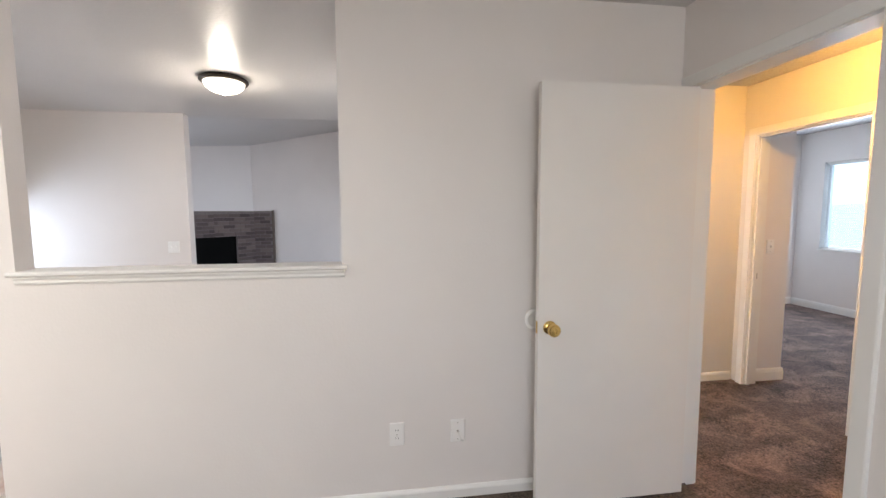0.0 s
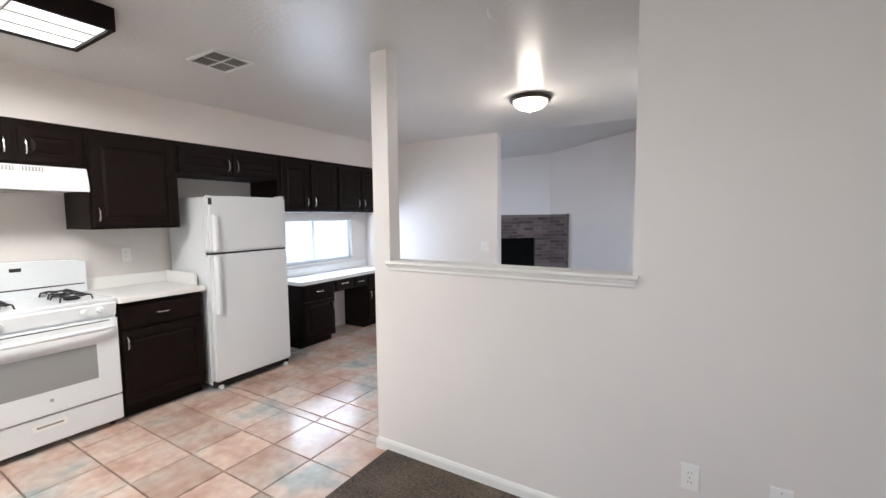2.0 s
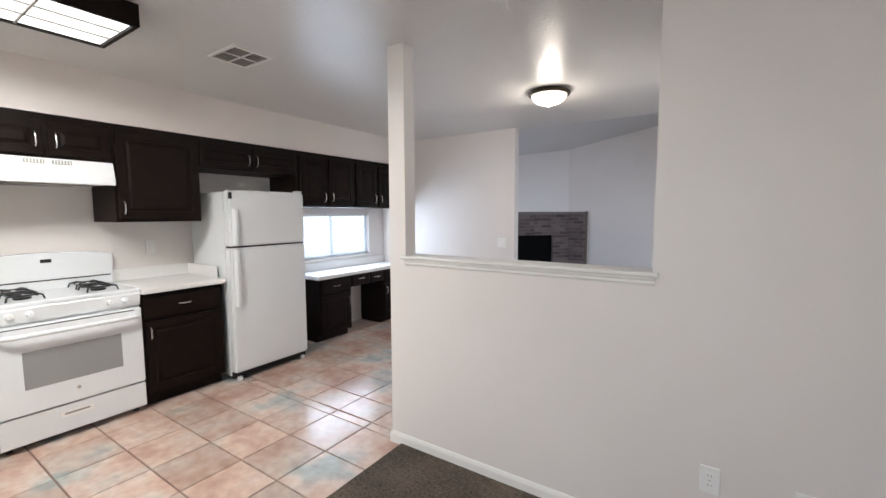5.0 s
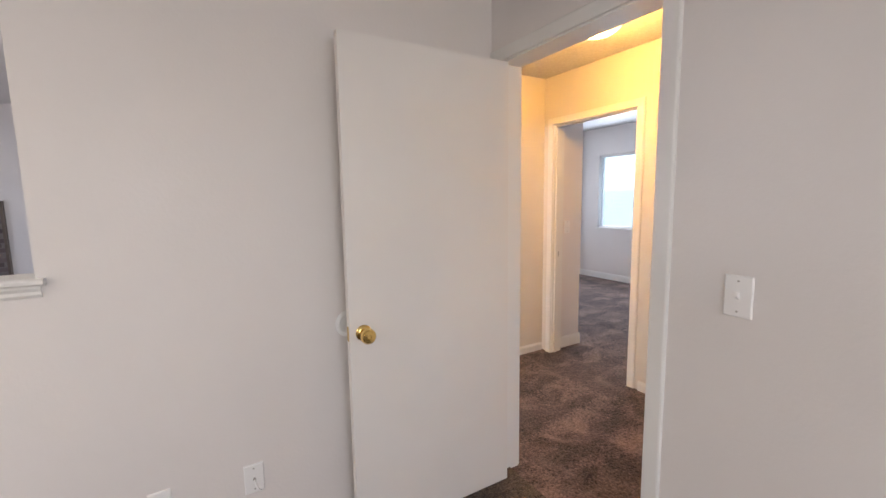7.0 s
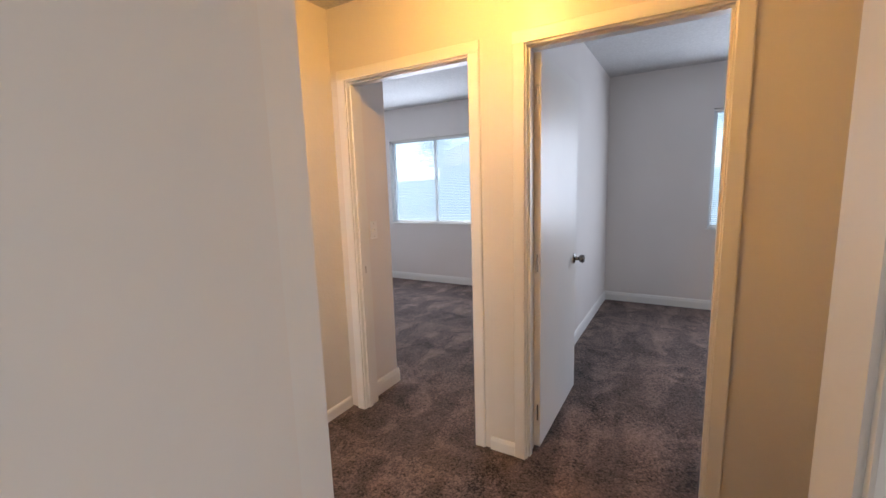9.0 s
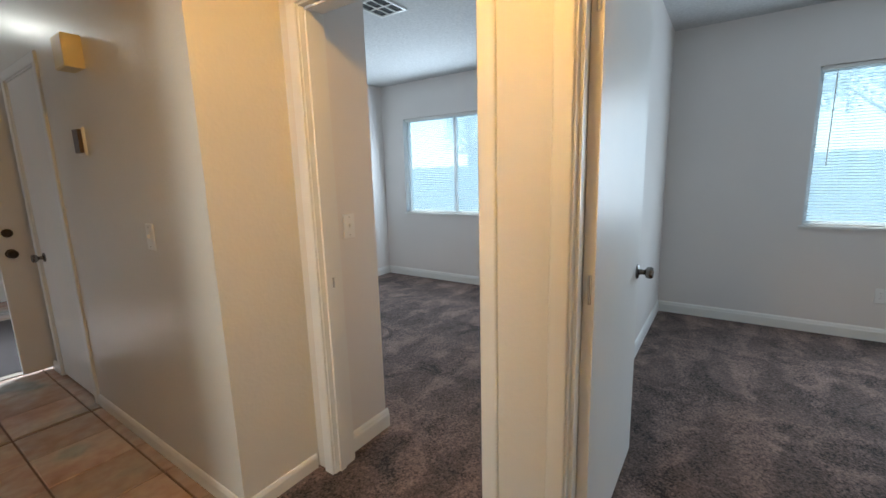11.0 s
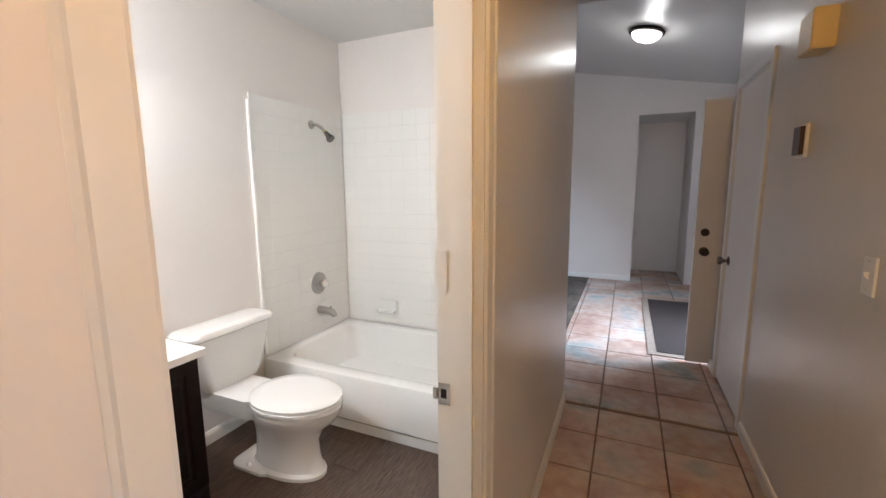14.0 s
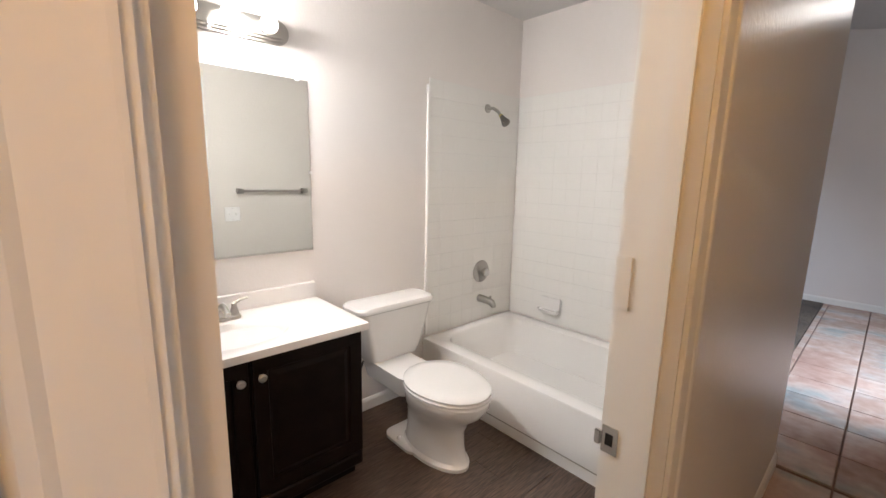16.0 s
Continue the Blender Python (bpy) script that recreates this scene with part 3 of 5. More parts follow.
# ---- kitchen ----
XU, XB = -3.665, -3.545
FU, FB = kx(XU), kx(XB)
ZU, ZT = 1.400, 2.102
G = "upper kitchen cabinets"
dark = "dark espresso upper cabinet with raised-panel doors"
cabinet("upper_cabinet", dark + " over the dishwasher", FU, -0.60, 0.425, ZU, ZT, 0.45,
        [(-0.585, -0.112, ZU + .02, ZT - .045, -0.135, 1.510, True), (-0.072, 0.405, ZU + .02, ZT - .045, -0.028, 1.510, True)], group=G)
cabinet("upper_cabinet", "short dark espresso wood cabinet above the white range hood", FU, 0.427, 1.153, 1.823, ZT, 0.45,
        [(0.442, 0.785, 1.838, ZT - .045, 0.751, 1.935, True), (0.815, 1.138, 1.838, ZT - .045, 0.850, 1.935, True)], group=G)
cabinet("upper_cabinet", "narrow dark espresso upper cabinet with one door beside the refrigerator", FU, 1.155, 1.745, ZU, ZT, 0.45,
        [(1.172, 1.728, ZU + .02, ZT - .045, 1.20, 1.505, True)], group=G)
cabinet("upper_cabinet", "short dark espresso wood cabinet above the white refrigerator", FU, 1.747, 2.695, 1.845, ZT, 0.45,
        [(1.762, 2.210, 1.860, ZT - .045, 2.175, 1.943, True), (2.228, 2.680, 1.860, ZT - .045, 2.258, 1.943, True)], group=G)
cabinet("upper_cabinet", dark + " above the kitchen window", FU, 2.697, 3.515, 1.53, ZT, 0.45,
        [(2.735, 3.09, 1.548, ZT - .045, 3.050, 1.640, True), (3.125, 3.495, 1.548, ZT - .045, 3.158, 1.640, True)], group=G)
cabinet("upper_cabinet", dark + " above the desk end", FU, 3.517, 4.505, 1.53, ZT, 0.45,
        [(3.535, 3.895, 1.548, ZT - .045, 3.855, 1.640, True), (3.925, 4.485, 1.548, ZT - .045, 3.960, 1.640, True)], group=G)

cabinet("base_cabinet", "dark espresso base cabinet, one drawer over one door, beside the refrigerator", FB, 1.226, 1.822, 0, 0.872, 0.56,
        [(1.242, 1.806, 0.12, 0.655, 1.270, 0.57, True)], [(1.242, 1.806, 0.680, 0.845, 1.52, 0.765)], toe=0.09)
cabinet("base_cabinet", "narrow dark espresso filler unit between the dishwasher and stove", FB, 0.357, 0.448, 0, 0.872, 0.56, [], toe=0.09)
cabinet("base_cabinet", "dark espresso wood corner base unit beside the dishwasher", FB, -0.40, -0.244, 0, 0.872, 0.56, [], toe=0.09)
FL = ky(-0.372)
cabinet("base_cabinet", "dark espresso base cabinet with three drawers over three doors", FL, -3.53, -1.74, 0, 0.872, 0.58,
        [(-3.45, -2.98, 0.12, 0.655, -3.02, 0.56, True), (-2.94, -2.37, 0.12, 0.655, -2.90, 0.56, True), (-2.33, -1.78, 0.12, 0.655, -2.29, 0.56, True)],
        [(-3.45, -2.98, 0.680, 0.845, -3.21, 0.765), (-2.94, -2.37, 0.680, 0.845, -2.65, 0.765), (-2.33, -1.78, 0.680, 0.845, -2.05, 0.765)], toe=0.09)


def worktop(label, pts, z0, z1):
    bm = bmesh.new()
    loft(bm, [[(x, y, z) for x, y in pts] for z in (z0, z1)])
    return tagged(piece("worktop", bm, LAMINATE, bevel=0.004), label, "worktop")


worktop("white laminate worktop over the dishwasher and corner cabinets",
        [(-4.118, -0.978), (-1.724, -0.978), (-1.724, -0.345), (-3.50, -0.345), (-3.50, 0.448), (-4.118, 0.448)], 0.873, 0.912)
worktop("short white laminate worktop between the stove and the refrigerator", [(-4.118, 1.226), (-3.50, 1.226), (-3.50, 1.835), (-4.118, 1.835)], 0.873, 0.912)
for lab, y0, y1 in (("white laminate backsplash strip behind the dishwasher counter", -0.976, 0.446), ("white laminate backsplash strip behind the short counter", 1.228, 1.833)):
    bm = bmesh.new()
    box(bm, -4.118, y0, 0.913, -4.099, y1, 1.01)
    tagged(piece("backsplash", bm, LAMINATE, bevel=0.002), lab, "backsplash")
for y in (1.826,):
    bm = bmesh.new()
    box(bm, -4.098, y - 0.012, 0.913, -3.62, y + 0.006, 1.01)
    tagged(piece("backsplash", bm, LAMINATE, bevel=0.002), "white laminate side splash strip beside the refrigerator", "backsplash")


def stove():
    th = thing("gas_stove", (-3.82, 0.837, 0), "white enamel gas stove with black grates between the kitchen counters", "stove")
    y0, y1 = 0.454, 1.220
    pbox("body", (-4.10, y0, 0.03), (-3.56, y1, 0.895), APPL, th, bevel=0.003)
    top = pbox("cooktop", (-4.10, y0 - 0.002, 0.896), (-3.535, y1 + 0.002, 0.922), APPL, th, bevel=0.007, smooth=True)
    bm = bmesh.new()
    n = 12
    ring = lambda x, k: [(x, y0 + (y1 - y0) * i / n, 1.155 + 0.03 * math.sin(math.pi * i / n) ** .5 - k) for i in range(n + 1)] + [(x, y1, 0.923), (x, y0, 0.923)]
    loft(bm, [ring(-4.10, 0.0), ring(-4.03, 0.0), ring(-4.02, 0.006)])
    bg = piece("backguard", bm, APPL, th)
    pbox("display", (-4.020, 0.805, 1.115), (-4.0175, 0.865, 1.140), BLACK, bg)
    pbox("vent_line", (-4.020, 0.47, 0.985), (-4.0165, 1.205, 0.993), BLACK, bg)
    for yy in (0.885, 0.90, 0.915):
        pbox("button", (-4.020, yy, 1.118), (-4.0175, yy + 0.008, 1.124), PLASTIC, bg)
    bm = bmesh.new()
    extrude(bm, (-3.56, y0 + 0.002, 0.80), (-3.56, y1 - 0.002, 0.80), (1, 0, 0), (0, 0, 1), [(0, 0), (0.02, 0), (0.035, 0.085), (0.025, 0.095), (0, 0.095)])
    cp = piece("control_panel", bm, APPL, th)
    for yy in (0.545, 0.635, 1.035, 1.125):
        bm = bmesh.new()
        lathe(bm, [(0.021, 0), (0.021, 0.006), (0.016, 0.010), (0.015, 0.026), (0.013, 0.028)], (-3.532, yy, 0.848), "x", 20)
        pbox("grip", (-3.512, yy - 0.003, 0.834), (-3.500, yy + 0.003, 0.862), APPL, piece("knob", bm, APPL, cp, smooth=True), bevel=0.001)
    door = pbox("oven_door", (-3.558, y0 + 0.004, 0.232), (-3.515, y1 - 0.004, 0.785), APPL, th, bevel=0.006, smooth=True)
    pbox("door_window", (-3.516, 0.583, 0.385), (-3.5135, 1.085, 0.620), GREYGLASS, door, "grey oven glass")
    pbox("vent_slot", (-3.516, 0.50, 0.768), (-3.5135, 1.17, 0.774), HOLE, door)
    bm = bmesh.new()
    yc = lambda s: y0 + 0.02 + (y1 - y0 - 0.04) * s
    tube(bm, [(-3.515, yc(0.02), 0.73), (-3.48, yc(0.03), 0.73), (-3.465, yc(0.1), 0.73), (-3.460, yc(.5), 0.73), (-3.465, yc(.9), 0.73), (-3.48, yc(.97), 0.73), (-3.515, yc(.98), 0.73)], 0.014, 12)
    piece("door_handle", bm, APPL, door, smooth=True)
    bm = bmesh.new()
    lathe(bm, [(0.011, 0), (0.011, 0.001), (0.009, 0.0015)], (-3.5155, 0.837, 0.320), "x", 20)
    piece("badge", bm, NICKEL, door, smooth=True)
    dr = pbox("drawer", (-3.558, y0 + 0.004, 0.045), (-3.520, y1 - 0.004, 0.222), APPL, th, bevel=0.004, smooth=True)
    pbox("drawer_grip", (-3.521, 0.735, 0.142), (-3.516, 0.905, 0.186), PLASTIC, dr, bevel=0.002)
    pbox("grip_slot", (-3.517, 0.755, 0.160), (-3.5150, 0.885, 0.172), GREYGLASS, dr)
    for x in (-4.05, -3.6):
        for y in (y0 + 0.05, y1 - 0.05):
            pbox("foot", (x - .015, y - .015, 0), (x + .015, y + .015, 0.031), BLACK, th)
    for cy in (0.640, 1.030):
        for cx in (-3.92, -3.70):
            bm = bmesh.new()
            lathe(bm, [(0.038, 0.922), (0.045, 0.926), (0.045, 0.934), (0.030, 0.940), (0.012, 0.942)], (cx, cy, 0), "z", 18)
            piece("burner", bm, BLACK, th, smooth=True)
        bm = bmesh.new()
        for cx in (-3.92, -3.70):
            for k in range(4):
                a = radians(45 + 90 * k)
                c, s = math.cos(a), math.sin(a)
                tube(bm, [(cx + 0.02 * c, cy + 0.02 * s, 0.958), (cx + 0.07 * c, cy + 0.07 * s, 0.962), (cx + 0.115 * c, cy + 0.115 * s, 0.950), (cx + 0.125 * c, cy + 0.125 * s, 0.923)], 0.0055, 6)
            for k in range(4):
                a, b = radians(45 + 90 * k), radians(135 + 90 * k)
                tube(bm, [(cx + 0.10 * math.cos(a), cy + 0.10 * math.sin(a), 0.953), (cx + 0.10 * math.cos(b), cy + 0.10 * math.sin(b), 0.953)], 0.005, 6)
        piece("grate", bm, BLACK, th, "black iron burner grate", smooth=True)
    return th


stove()


def fridge():
    th = thing("refrigerator", (-3.78, 2.22, 0), "white two-door refrigerator with top freezer beside the short counter", "refrigerator")
    y0, y1 = 1.862, 2.620
    pbox("body", (-4.10, y0 + .003, 0.035), (-3.535, y1 - .003, 1.648), APPL, th, bevel=0.006, smooth=True)
    fz = pbox("freezer_door", (-3.53, y0, 1.182), (-3.455, y1, 1.660), APPL, th, bevel=0.014, smooth=True)
    fd = pbox("refrigerator_door", (-3.53, y0, 0.075), (-3.455, y1, 1.166), APPL, th, bevel=0.014, smooth=True)
    for d, z0, z1, zz in ((fz, 1.195, 1.50, 1.505), (fd, 0.66, 1.155, 0.655)):
        bm = bmesh.new()
        loft(bm, [[(x, y, z) for x, y in ((-3.456, y0 + .03), (-3.440 + k, y0 + .03), (-3.425 + k, y0 + .04), (-3.425 + k, y0 + .062), (-3.438 + k, y0 + .07), (-3.456, y0 + .07))] for z, k in ((z0, -0.008), (z0 + .03, 0.0), (z0 + (z1 - z0) * .3, 0.004), (z1 - .12, 0.004), (z1 - .02, -0.002), (z1, -0.012))])
        piece("handle", bm, APPL, d, smooth=True)
    pbox("gasket", (-3.545, y0 + 0.01, 1.166), (-3.47, y1 - 0.01, 1.182), HOLE, th)
    pbox("hinge_cap", (-3.53, y1 - 0.07, 1.661), (-3.46, y1 - 0.01, 1.675), APPL, th, bevel=0.004)
    pbox("hinge_cap", (-3.50, y0 + 0.012, 1.585), (-3.4535, y0 + 0.035, 1.640), BLACK, fz)
    pbox("toe_grille", (-3.535, y0 + .01, 0.02), (-3.49, y1 - .01, 0.070), HOLE, th)
    for y in (y0 + .05, y1 - .05):
        pbox("foot", (-3.52, y - .02, 0), (-3.47, y + .02, 0.035), APPL, th, bevel=0.004)


fridge()


def dishwasher():
    th = thing("dishwasher", (-3.8, 0.056, 0), "cream-white built-in dishwasher with a dial, under the white worktop", "dishwasher")
    y0, y1 = -0.240, 0.353
    pbox("tub_body", (-4.08, y0 + .01, 0.02), (-3.56, y1 - .01, 0.865), BLACK, th)
    pbox("door_panel", (-3.56, y0, 0.245), (-3.525, y1, 0.728), DWM, th, bevel=0.005, smooth=True)
    cp = pbox("control_panel", (-3.56, y0, 0.733), (-3.518, y1, 0.868), DWM, th, bevel=0.005, smooth=True)
    pbox("latch_slot", (-3.519, y0 + 0.04, 0.832), (-3.515, y0 + 0.33, 0.847), BLACK, cp)
    pbox("trim_strip", (-3.519, y0 + 0.34, 0.825), (-3.514, y1 - 0.02, 0.850), DWM, cp, bevel=0.001)
    bm = bmesh.new()
    lathe(bm, [(0.026, 0), (0.026, 0.004), (0.019, 0.008), (0.018, 0.016), (0.015, 0.018)], (-3.518, 0.232, 0.780), "x", 24)
    pbox("grip", (-3.502, 0.229, 0.764), (-3.492, 0.235, 0.796), DWM, piece("dial", bm, DWM, cp, smooth=True), bevel=0.001)
    for y in (0.14, 0.16, 0.30):
        pbox("mark", (-3.518, y, 0.776), (-3.5172, y + 0.012, 0.779), NICKEL, cp)
    pbox("access_panel", (-3.56, y0, 0.098), (-3.528, y1, 0.236), DWM, th, bevel=0.003, smooth=True)
    pbox("kick_panel", (-3.60, y0 + .005, 0.005), (-3.58, y1 - .005, 0.092), GREYM, th)


GREYM = mat("grey_metal", (0.34, 0.32, 0.29), 0.5)
dishwasher()


def hood():
    th = thing("range_hood", (-3.85, 0.79, 1.66), "white under-cabinet range hood above the stove", "range hood")
    bm = bmesh.new()
    extrude(bm, (-4.115, 0.430, 1.66), (-4.115, 1.150, 1.66), (1, 0, 0), (0, 0, 1), [(0, 0.012), (0.45, 0.012), (0.50, 0.0), (0.502, 0.035), (0.470, 0.160), (0, 0.160)])
    b = piece("canopy", bm, APPL, th, bevel=0.003, smooth=True)
    for y in (0.690, 0.825):
        gr = pbox("vent_grille", (-3.6385, y, 1.782), (-3.630, y + 0.095, 1.808), GREYM, b)
        for k in range(6):
            pbox("louvre", (-3.6335, y + 0.004 + k * .0155, 1.784), (-3.628, y + 0.011 + k * .0155, 1.806), APPL, gr)
    pbox("switch", (-3.637, 0.795, 1.786), (-3.629, 0.815, 1.804), PLASTIC, b)
    pbox("filter", (-4.0, 0.62, 1.656), (-3.72, 0.98, 1.671), GREYM, th, "grey metal filter")


hood()

FW = kx(-4.12)
plate("small white wall outlet above the short kitchen counter", FW, 1.527, 1.175, "outlet")

# desk
FD = kx(-3.70)
cabinet("desk_cabinet", "dark espresso desk pedestal with one drawer over one door", FD, 2.985, 3.455, 0, 0.722, 0.41,
        [(3.0, 3.44, 0.10, 0.525, 3.405, 0.42, True)], [(3.0, 3.44, 0.545, 0.705, 3.22, 0.63)], toe=0.08)
cabinet("desk_cabinet", "dark espresso wood desk pedestal beside the kitchen end wall", FD, 4.03, 4.505, 0, 0.722, 0.41,
        [(4.045, 4.49, 0.10, 0.525, 4.08, 0.44, True)], [(4.045, 4.49, 0.545, 0.705, 4.26, 0.63)], toe=0.08)
cabinet("desk_drawer_unit", "dark espresso wood drawer box hung under the white desk top", FD, 3.457, 4.028, 0.575, 0.722, 0.41,
        [], [(3.475, 3.765, 0.59, 0.708, 3.62, 0.665), (3.79, 4.015, 0.59, 0.708, 3.90, 0.65)])
worktop("white laminate desk top under the kitchen window", [(-4.118, 2.945), (-3.665, 2.945), (-3.665, 4.506), (-4.118, 4.506)], 0.723, 0.762)
bm = bmesh.new()
box(bm, -4.118, 2.947, 0.763, -4.10, 4.504, 0.862)
tagged(piece("backsplash", bm, LAMINATE, bevel=0.002), "low white laminate backsplash strip on the desk under the window", "backsplash")

# ceiling things of the kitchen and dining end
LIT = mat("lit_diffuser", (0.9, 0.9, 0.88), 0.5, emit=(1.0, 0.97, 0.93), power=0.85)
th = thing("ceiling_light", (-2.575, 0.21, 2.44), "long dark wood-framed fluorescent ceiling light with white diffuser panels", "ceiling light")
x0, x1, y0, y1 = -2.80, -2.35, -0.45, 0.87
for nm, a, b in (("frame_side", (x0, y0, 2.335), (x0 + .02, y1, 2.438)), ("frame_side", (x1 - .02, y0, 2.335), (x1, y1, 2.438)), ("frame_end", (x0 + .02, y0, 2.335), (x1 - .02, y0 + .02, 2.438)), ("frame_end", (x0 + .02, y1 - .02, 2.335), (x1 - .02, y1, 2.438))):
    pbox(nm, a, b, DARKWOOD, th)
for k in range(4):
    a = y0 + .02 + k * 0.32
    df = pbox("diffuser", (x0 + .021, a + .003, 2.345), (x1 - .021, a + .317, 2.349), LIT, th, "glowing white diffuser")
    pbox("divider", (x0 + .021, a - .004, 2.336), (x1 - .021, a + .004, 2.343), GREYM, df)
    for s in (1, 2):
        pbox("rib", (x0 + .018 + s * .137, a + .005, 2.338), (x0 + .024 + s * .137, a + .315, 2.3445), GREYM, df)


def register(name, label, x0, x1, y0, y1, z, nx, ny):
    """A metal ceiling register: a frame, cross bars and louvres over a dark duct."""
    th = thing(name, ((x0 + x1) / 2, (y0 + y1) / 2, z), label, "vent")
    pbox("backing", (x0 + .02, y0 + .02, z - .004), (x1 - .02, y1 - .02, z - .001), HOLE, th)
    f = 0.022
    for a, b in (((x0, y0), (x1, y0 + f)), ((x0, y1 - f), (x1, y1)), ((x0, y0 + f), (x0 + f, y1 - f)), ((x1 - f, y0 + f), (x1, y1 - f))):
        pbox("frame", (*a, z - .012), (*b, z - .001), TRIM, th, bevel=0.002)
    for i in range(1, nx):
        x = x0 + f + (x1 - x0 - 2 * f) * i / nx
        pbox("crossbar", (x - .005, y0 + f, z - .011), (x + .005, y1 - f, z - .005), TRIM, th)
    for j in range(1, ny):
        y = y0 + f + (y1 - y0 - 2 * f) * j / ny
        pbox("crossbar", (x0 + f, y - .005, z - .0115), (x1 - f, y + .005, z - .0055), TRIM, th)
    return th


v = register("ceiling_vent", "white metal ceiling vent with dark louvred openings in the kitchen", -2.72, -2.42, 1.365, 1.63, 2.44, 2, 2)
for qx in (0, 1):
    for qy in (0, 1):
        for k in range(5):
            bm = bmesh.new()
            cx, cy = -2.645 + 0.15 * qx, 1.4425 + 0.11 * qy
            if qx == qy:
                box(bm, cx - .058, cy - .045 + k * .02, 2.428, cx + .058, cy - .043 + k * .02, 2.436)
            else:
                box(bm, cx - .05 + k * .024, cy - .048, 2.428, cx - .048 + k * .024, cy + .048, 2.436)
            piece("louvre", bm, GREYM, v)

bm = bmesh.new()
tube(bm, [(-0.90, 1.80, 2.44), (-0.90, 1.80, 2.415), (-0.90, 1.806, 2.405), (-0.90, 1.82, 2.400), (-0.90, 1.83, 2.408), (-0.90, 1.832, 2.42)], 0.0025, 6)
tagged(piece("ceiling_hook", bm, PLASTIC, smooth=True), "small white cup hook screwed into the den ceiling", "hook")


def bowl_light(label, p, glass, tilt=0.0):
    th = thing("ceiling_light", p, label, "ceiling light")
    bm = bmesh.new()
    lathe(bm, [(0.05, 0.0), (0.150, 0.0), (0.165, -0.012), (0.168, -0.026), (0.160, -0.036), (0.140, -0.036)], (0, 0, 0), "z", 36)
    rim = part("rim", bm, BRONZE, th, "dark bronze rim", smooth=True)
    bm = bmesh.new()
    lathe(bm, [(0.142, -0.030), (0.140, -0.045), (0.125, -0.070), (0.095, -0.092), (0.055, -0.104), (0.012, -0.108), (0.008, -0.122), (0.0, -0.124)], (0, 0, 0), "z", 36)
    part("glass_bowl", bm, glass, th, "glowing frosted glass bowl", smooth=True)
    th.rotation_euler = (0, tilt, 0)
    return th


BOWL = mat("lit_bowl", (0.9, 0.88, 0.8), 0.35, emit=(1.0, 0.90, 0.72), power=1.1)
BOWL2 = mat("lit_bowl_cool", (0.9, 0.88, 0.85), 0.35, emit=(1.0, 0.95, 0.88), power=1.1)
BOWL3 = mat("lit_bowl_amber", (0.9, 0.8, 0.6), 0.35, emit=(1.0, 0.78, 0.42), power=1.1)
bowl_light("lit flush bowl light with a bronze rim in the dining area", (-1.23, 3.32, 2.44), BOWL)
bowl_light("lit flush bowl light with a bronze rim on the sloped ceiling", (1.92, 6.75, 2.925), BOWL2, math.atan(SL))
bowl_light("small flush ceiling light, lit amber, in the bedroom hall", (HLX, HLY, 2.44), BOWL3)

# den plates
FA = lambda u, v, w: (u, 1.905 - w, v)
plate("white duplex wall outlet low on the half wall", FA, -0.022, 0.366, "outlet")
plate("white cable outlet plate low on the half wall", FA, 0.278, 0.362, "jack")
jack = bpy.data.objects["cable_outlet"]
bm = bmesh.new()
tube(bm, [(0.278, 1.891, 0.362), (0.279, 1.879, 0.359), (0.285, 1.869, 0.342), (0.293, 1.873, 0.325), (0.299, 1.883, 0.317)], 0.0035, 8)
piece("cable_stub", bm, PLASTIC, jack, smooth=True)
FE = lambda u, v, w: (1.42 - w, u, v)
plate("white toggle light switch on the den wall beside the doorway", FE, 0.799, 1.144, "switch")
FK = lambda u, v, w: (u, 4.508 - w, v)
plate("white double toggle switch on the dining side wall", FK, -2.21, 1.10, "double", w=0.11)

# ---- living room ----
MORTAR = mat("mortar", (0.20, 0.17, 0.16), 0.95, noise_scale=40, var=0.2)
DULL_BLACK = mat("dull_black", (0.006, 0.006, 0.006), 0.95, spec=0.05)
fp = thing("fireplace", (-3.28, 8.05, 0), "grey-brown brick corner fireplace with a black firebox", "fireplace")
dgn, nrm = Vector((-0.7071, -0.7071, 0)), Vector((0.7071, -0.7071, 0))
C0 = Vector((-2.68, 8.69, 0))
FDG = lambda u, v, w: tuple(C0 + dgn * u + nrm * w + Vector((0, 0, v)))


def obox(bm, F, u0, u1, v0, v1, w0, w1):
    loft(bm, [[F(u0, v0, w), F(u1, v0, w), F(u1, v1, w), F(u0, v1, w)] for w in (w0, w1)])


for a in ((0.0, 0.38, 0, 1.48), (1.30, 1.70, 0, 1.48), (0.38, 1.30, 1.0, 1.48), (0.38, 1.30, 0, 0.25)):
    bm = bmesh.new()
    obox(bm, FDG, *a, 0.002, 0.08)
    piece("mortar_bed", bm, MORTAR, fp)
# flat dull black sheet in place of the firebox recess
bm = bmesh.new()
obox(bm, FDG, 0.38, 1.30, 0.25, 1.0, 0.002, 0.02)
piece("firebox", bm, DULL_BLACK, fp, "black firebox")
FNW = lambda u, v, w: (-2.68 + u, 8.69 - w, v)
bm = bmesh.new()
obox(bm, FNW, 0.0, 0.37, 0, 1.48, 0.002, 0.08)
piece("mortar_bed", bm, MORTAR, fp)
bm = bmesh.new()
obox(bm, FNW, 0.371, 0.40, 0, 1.49, 0.002, 0.085)
piece("edge_board", bm, mat("edge_wood", (0.12, 0.09, 0.07), 0.6, noise_scale=20, var=0.2), fp, "brown edge board")

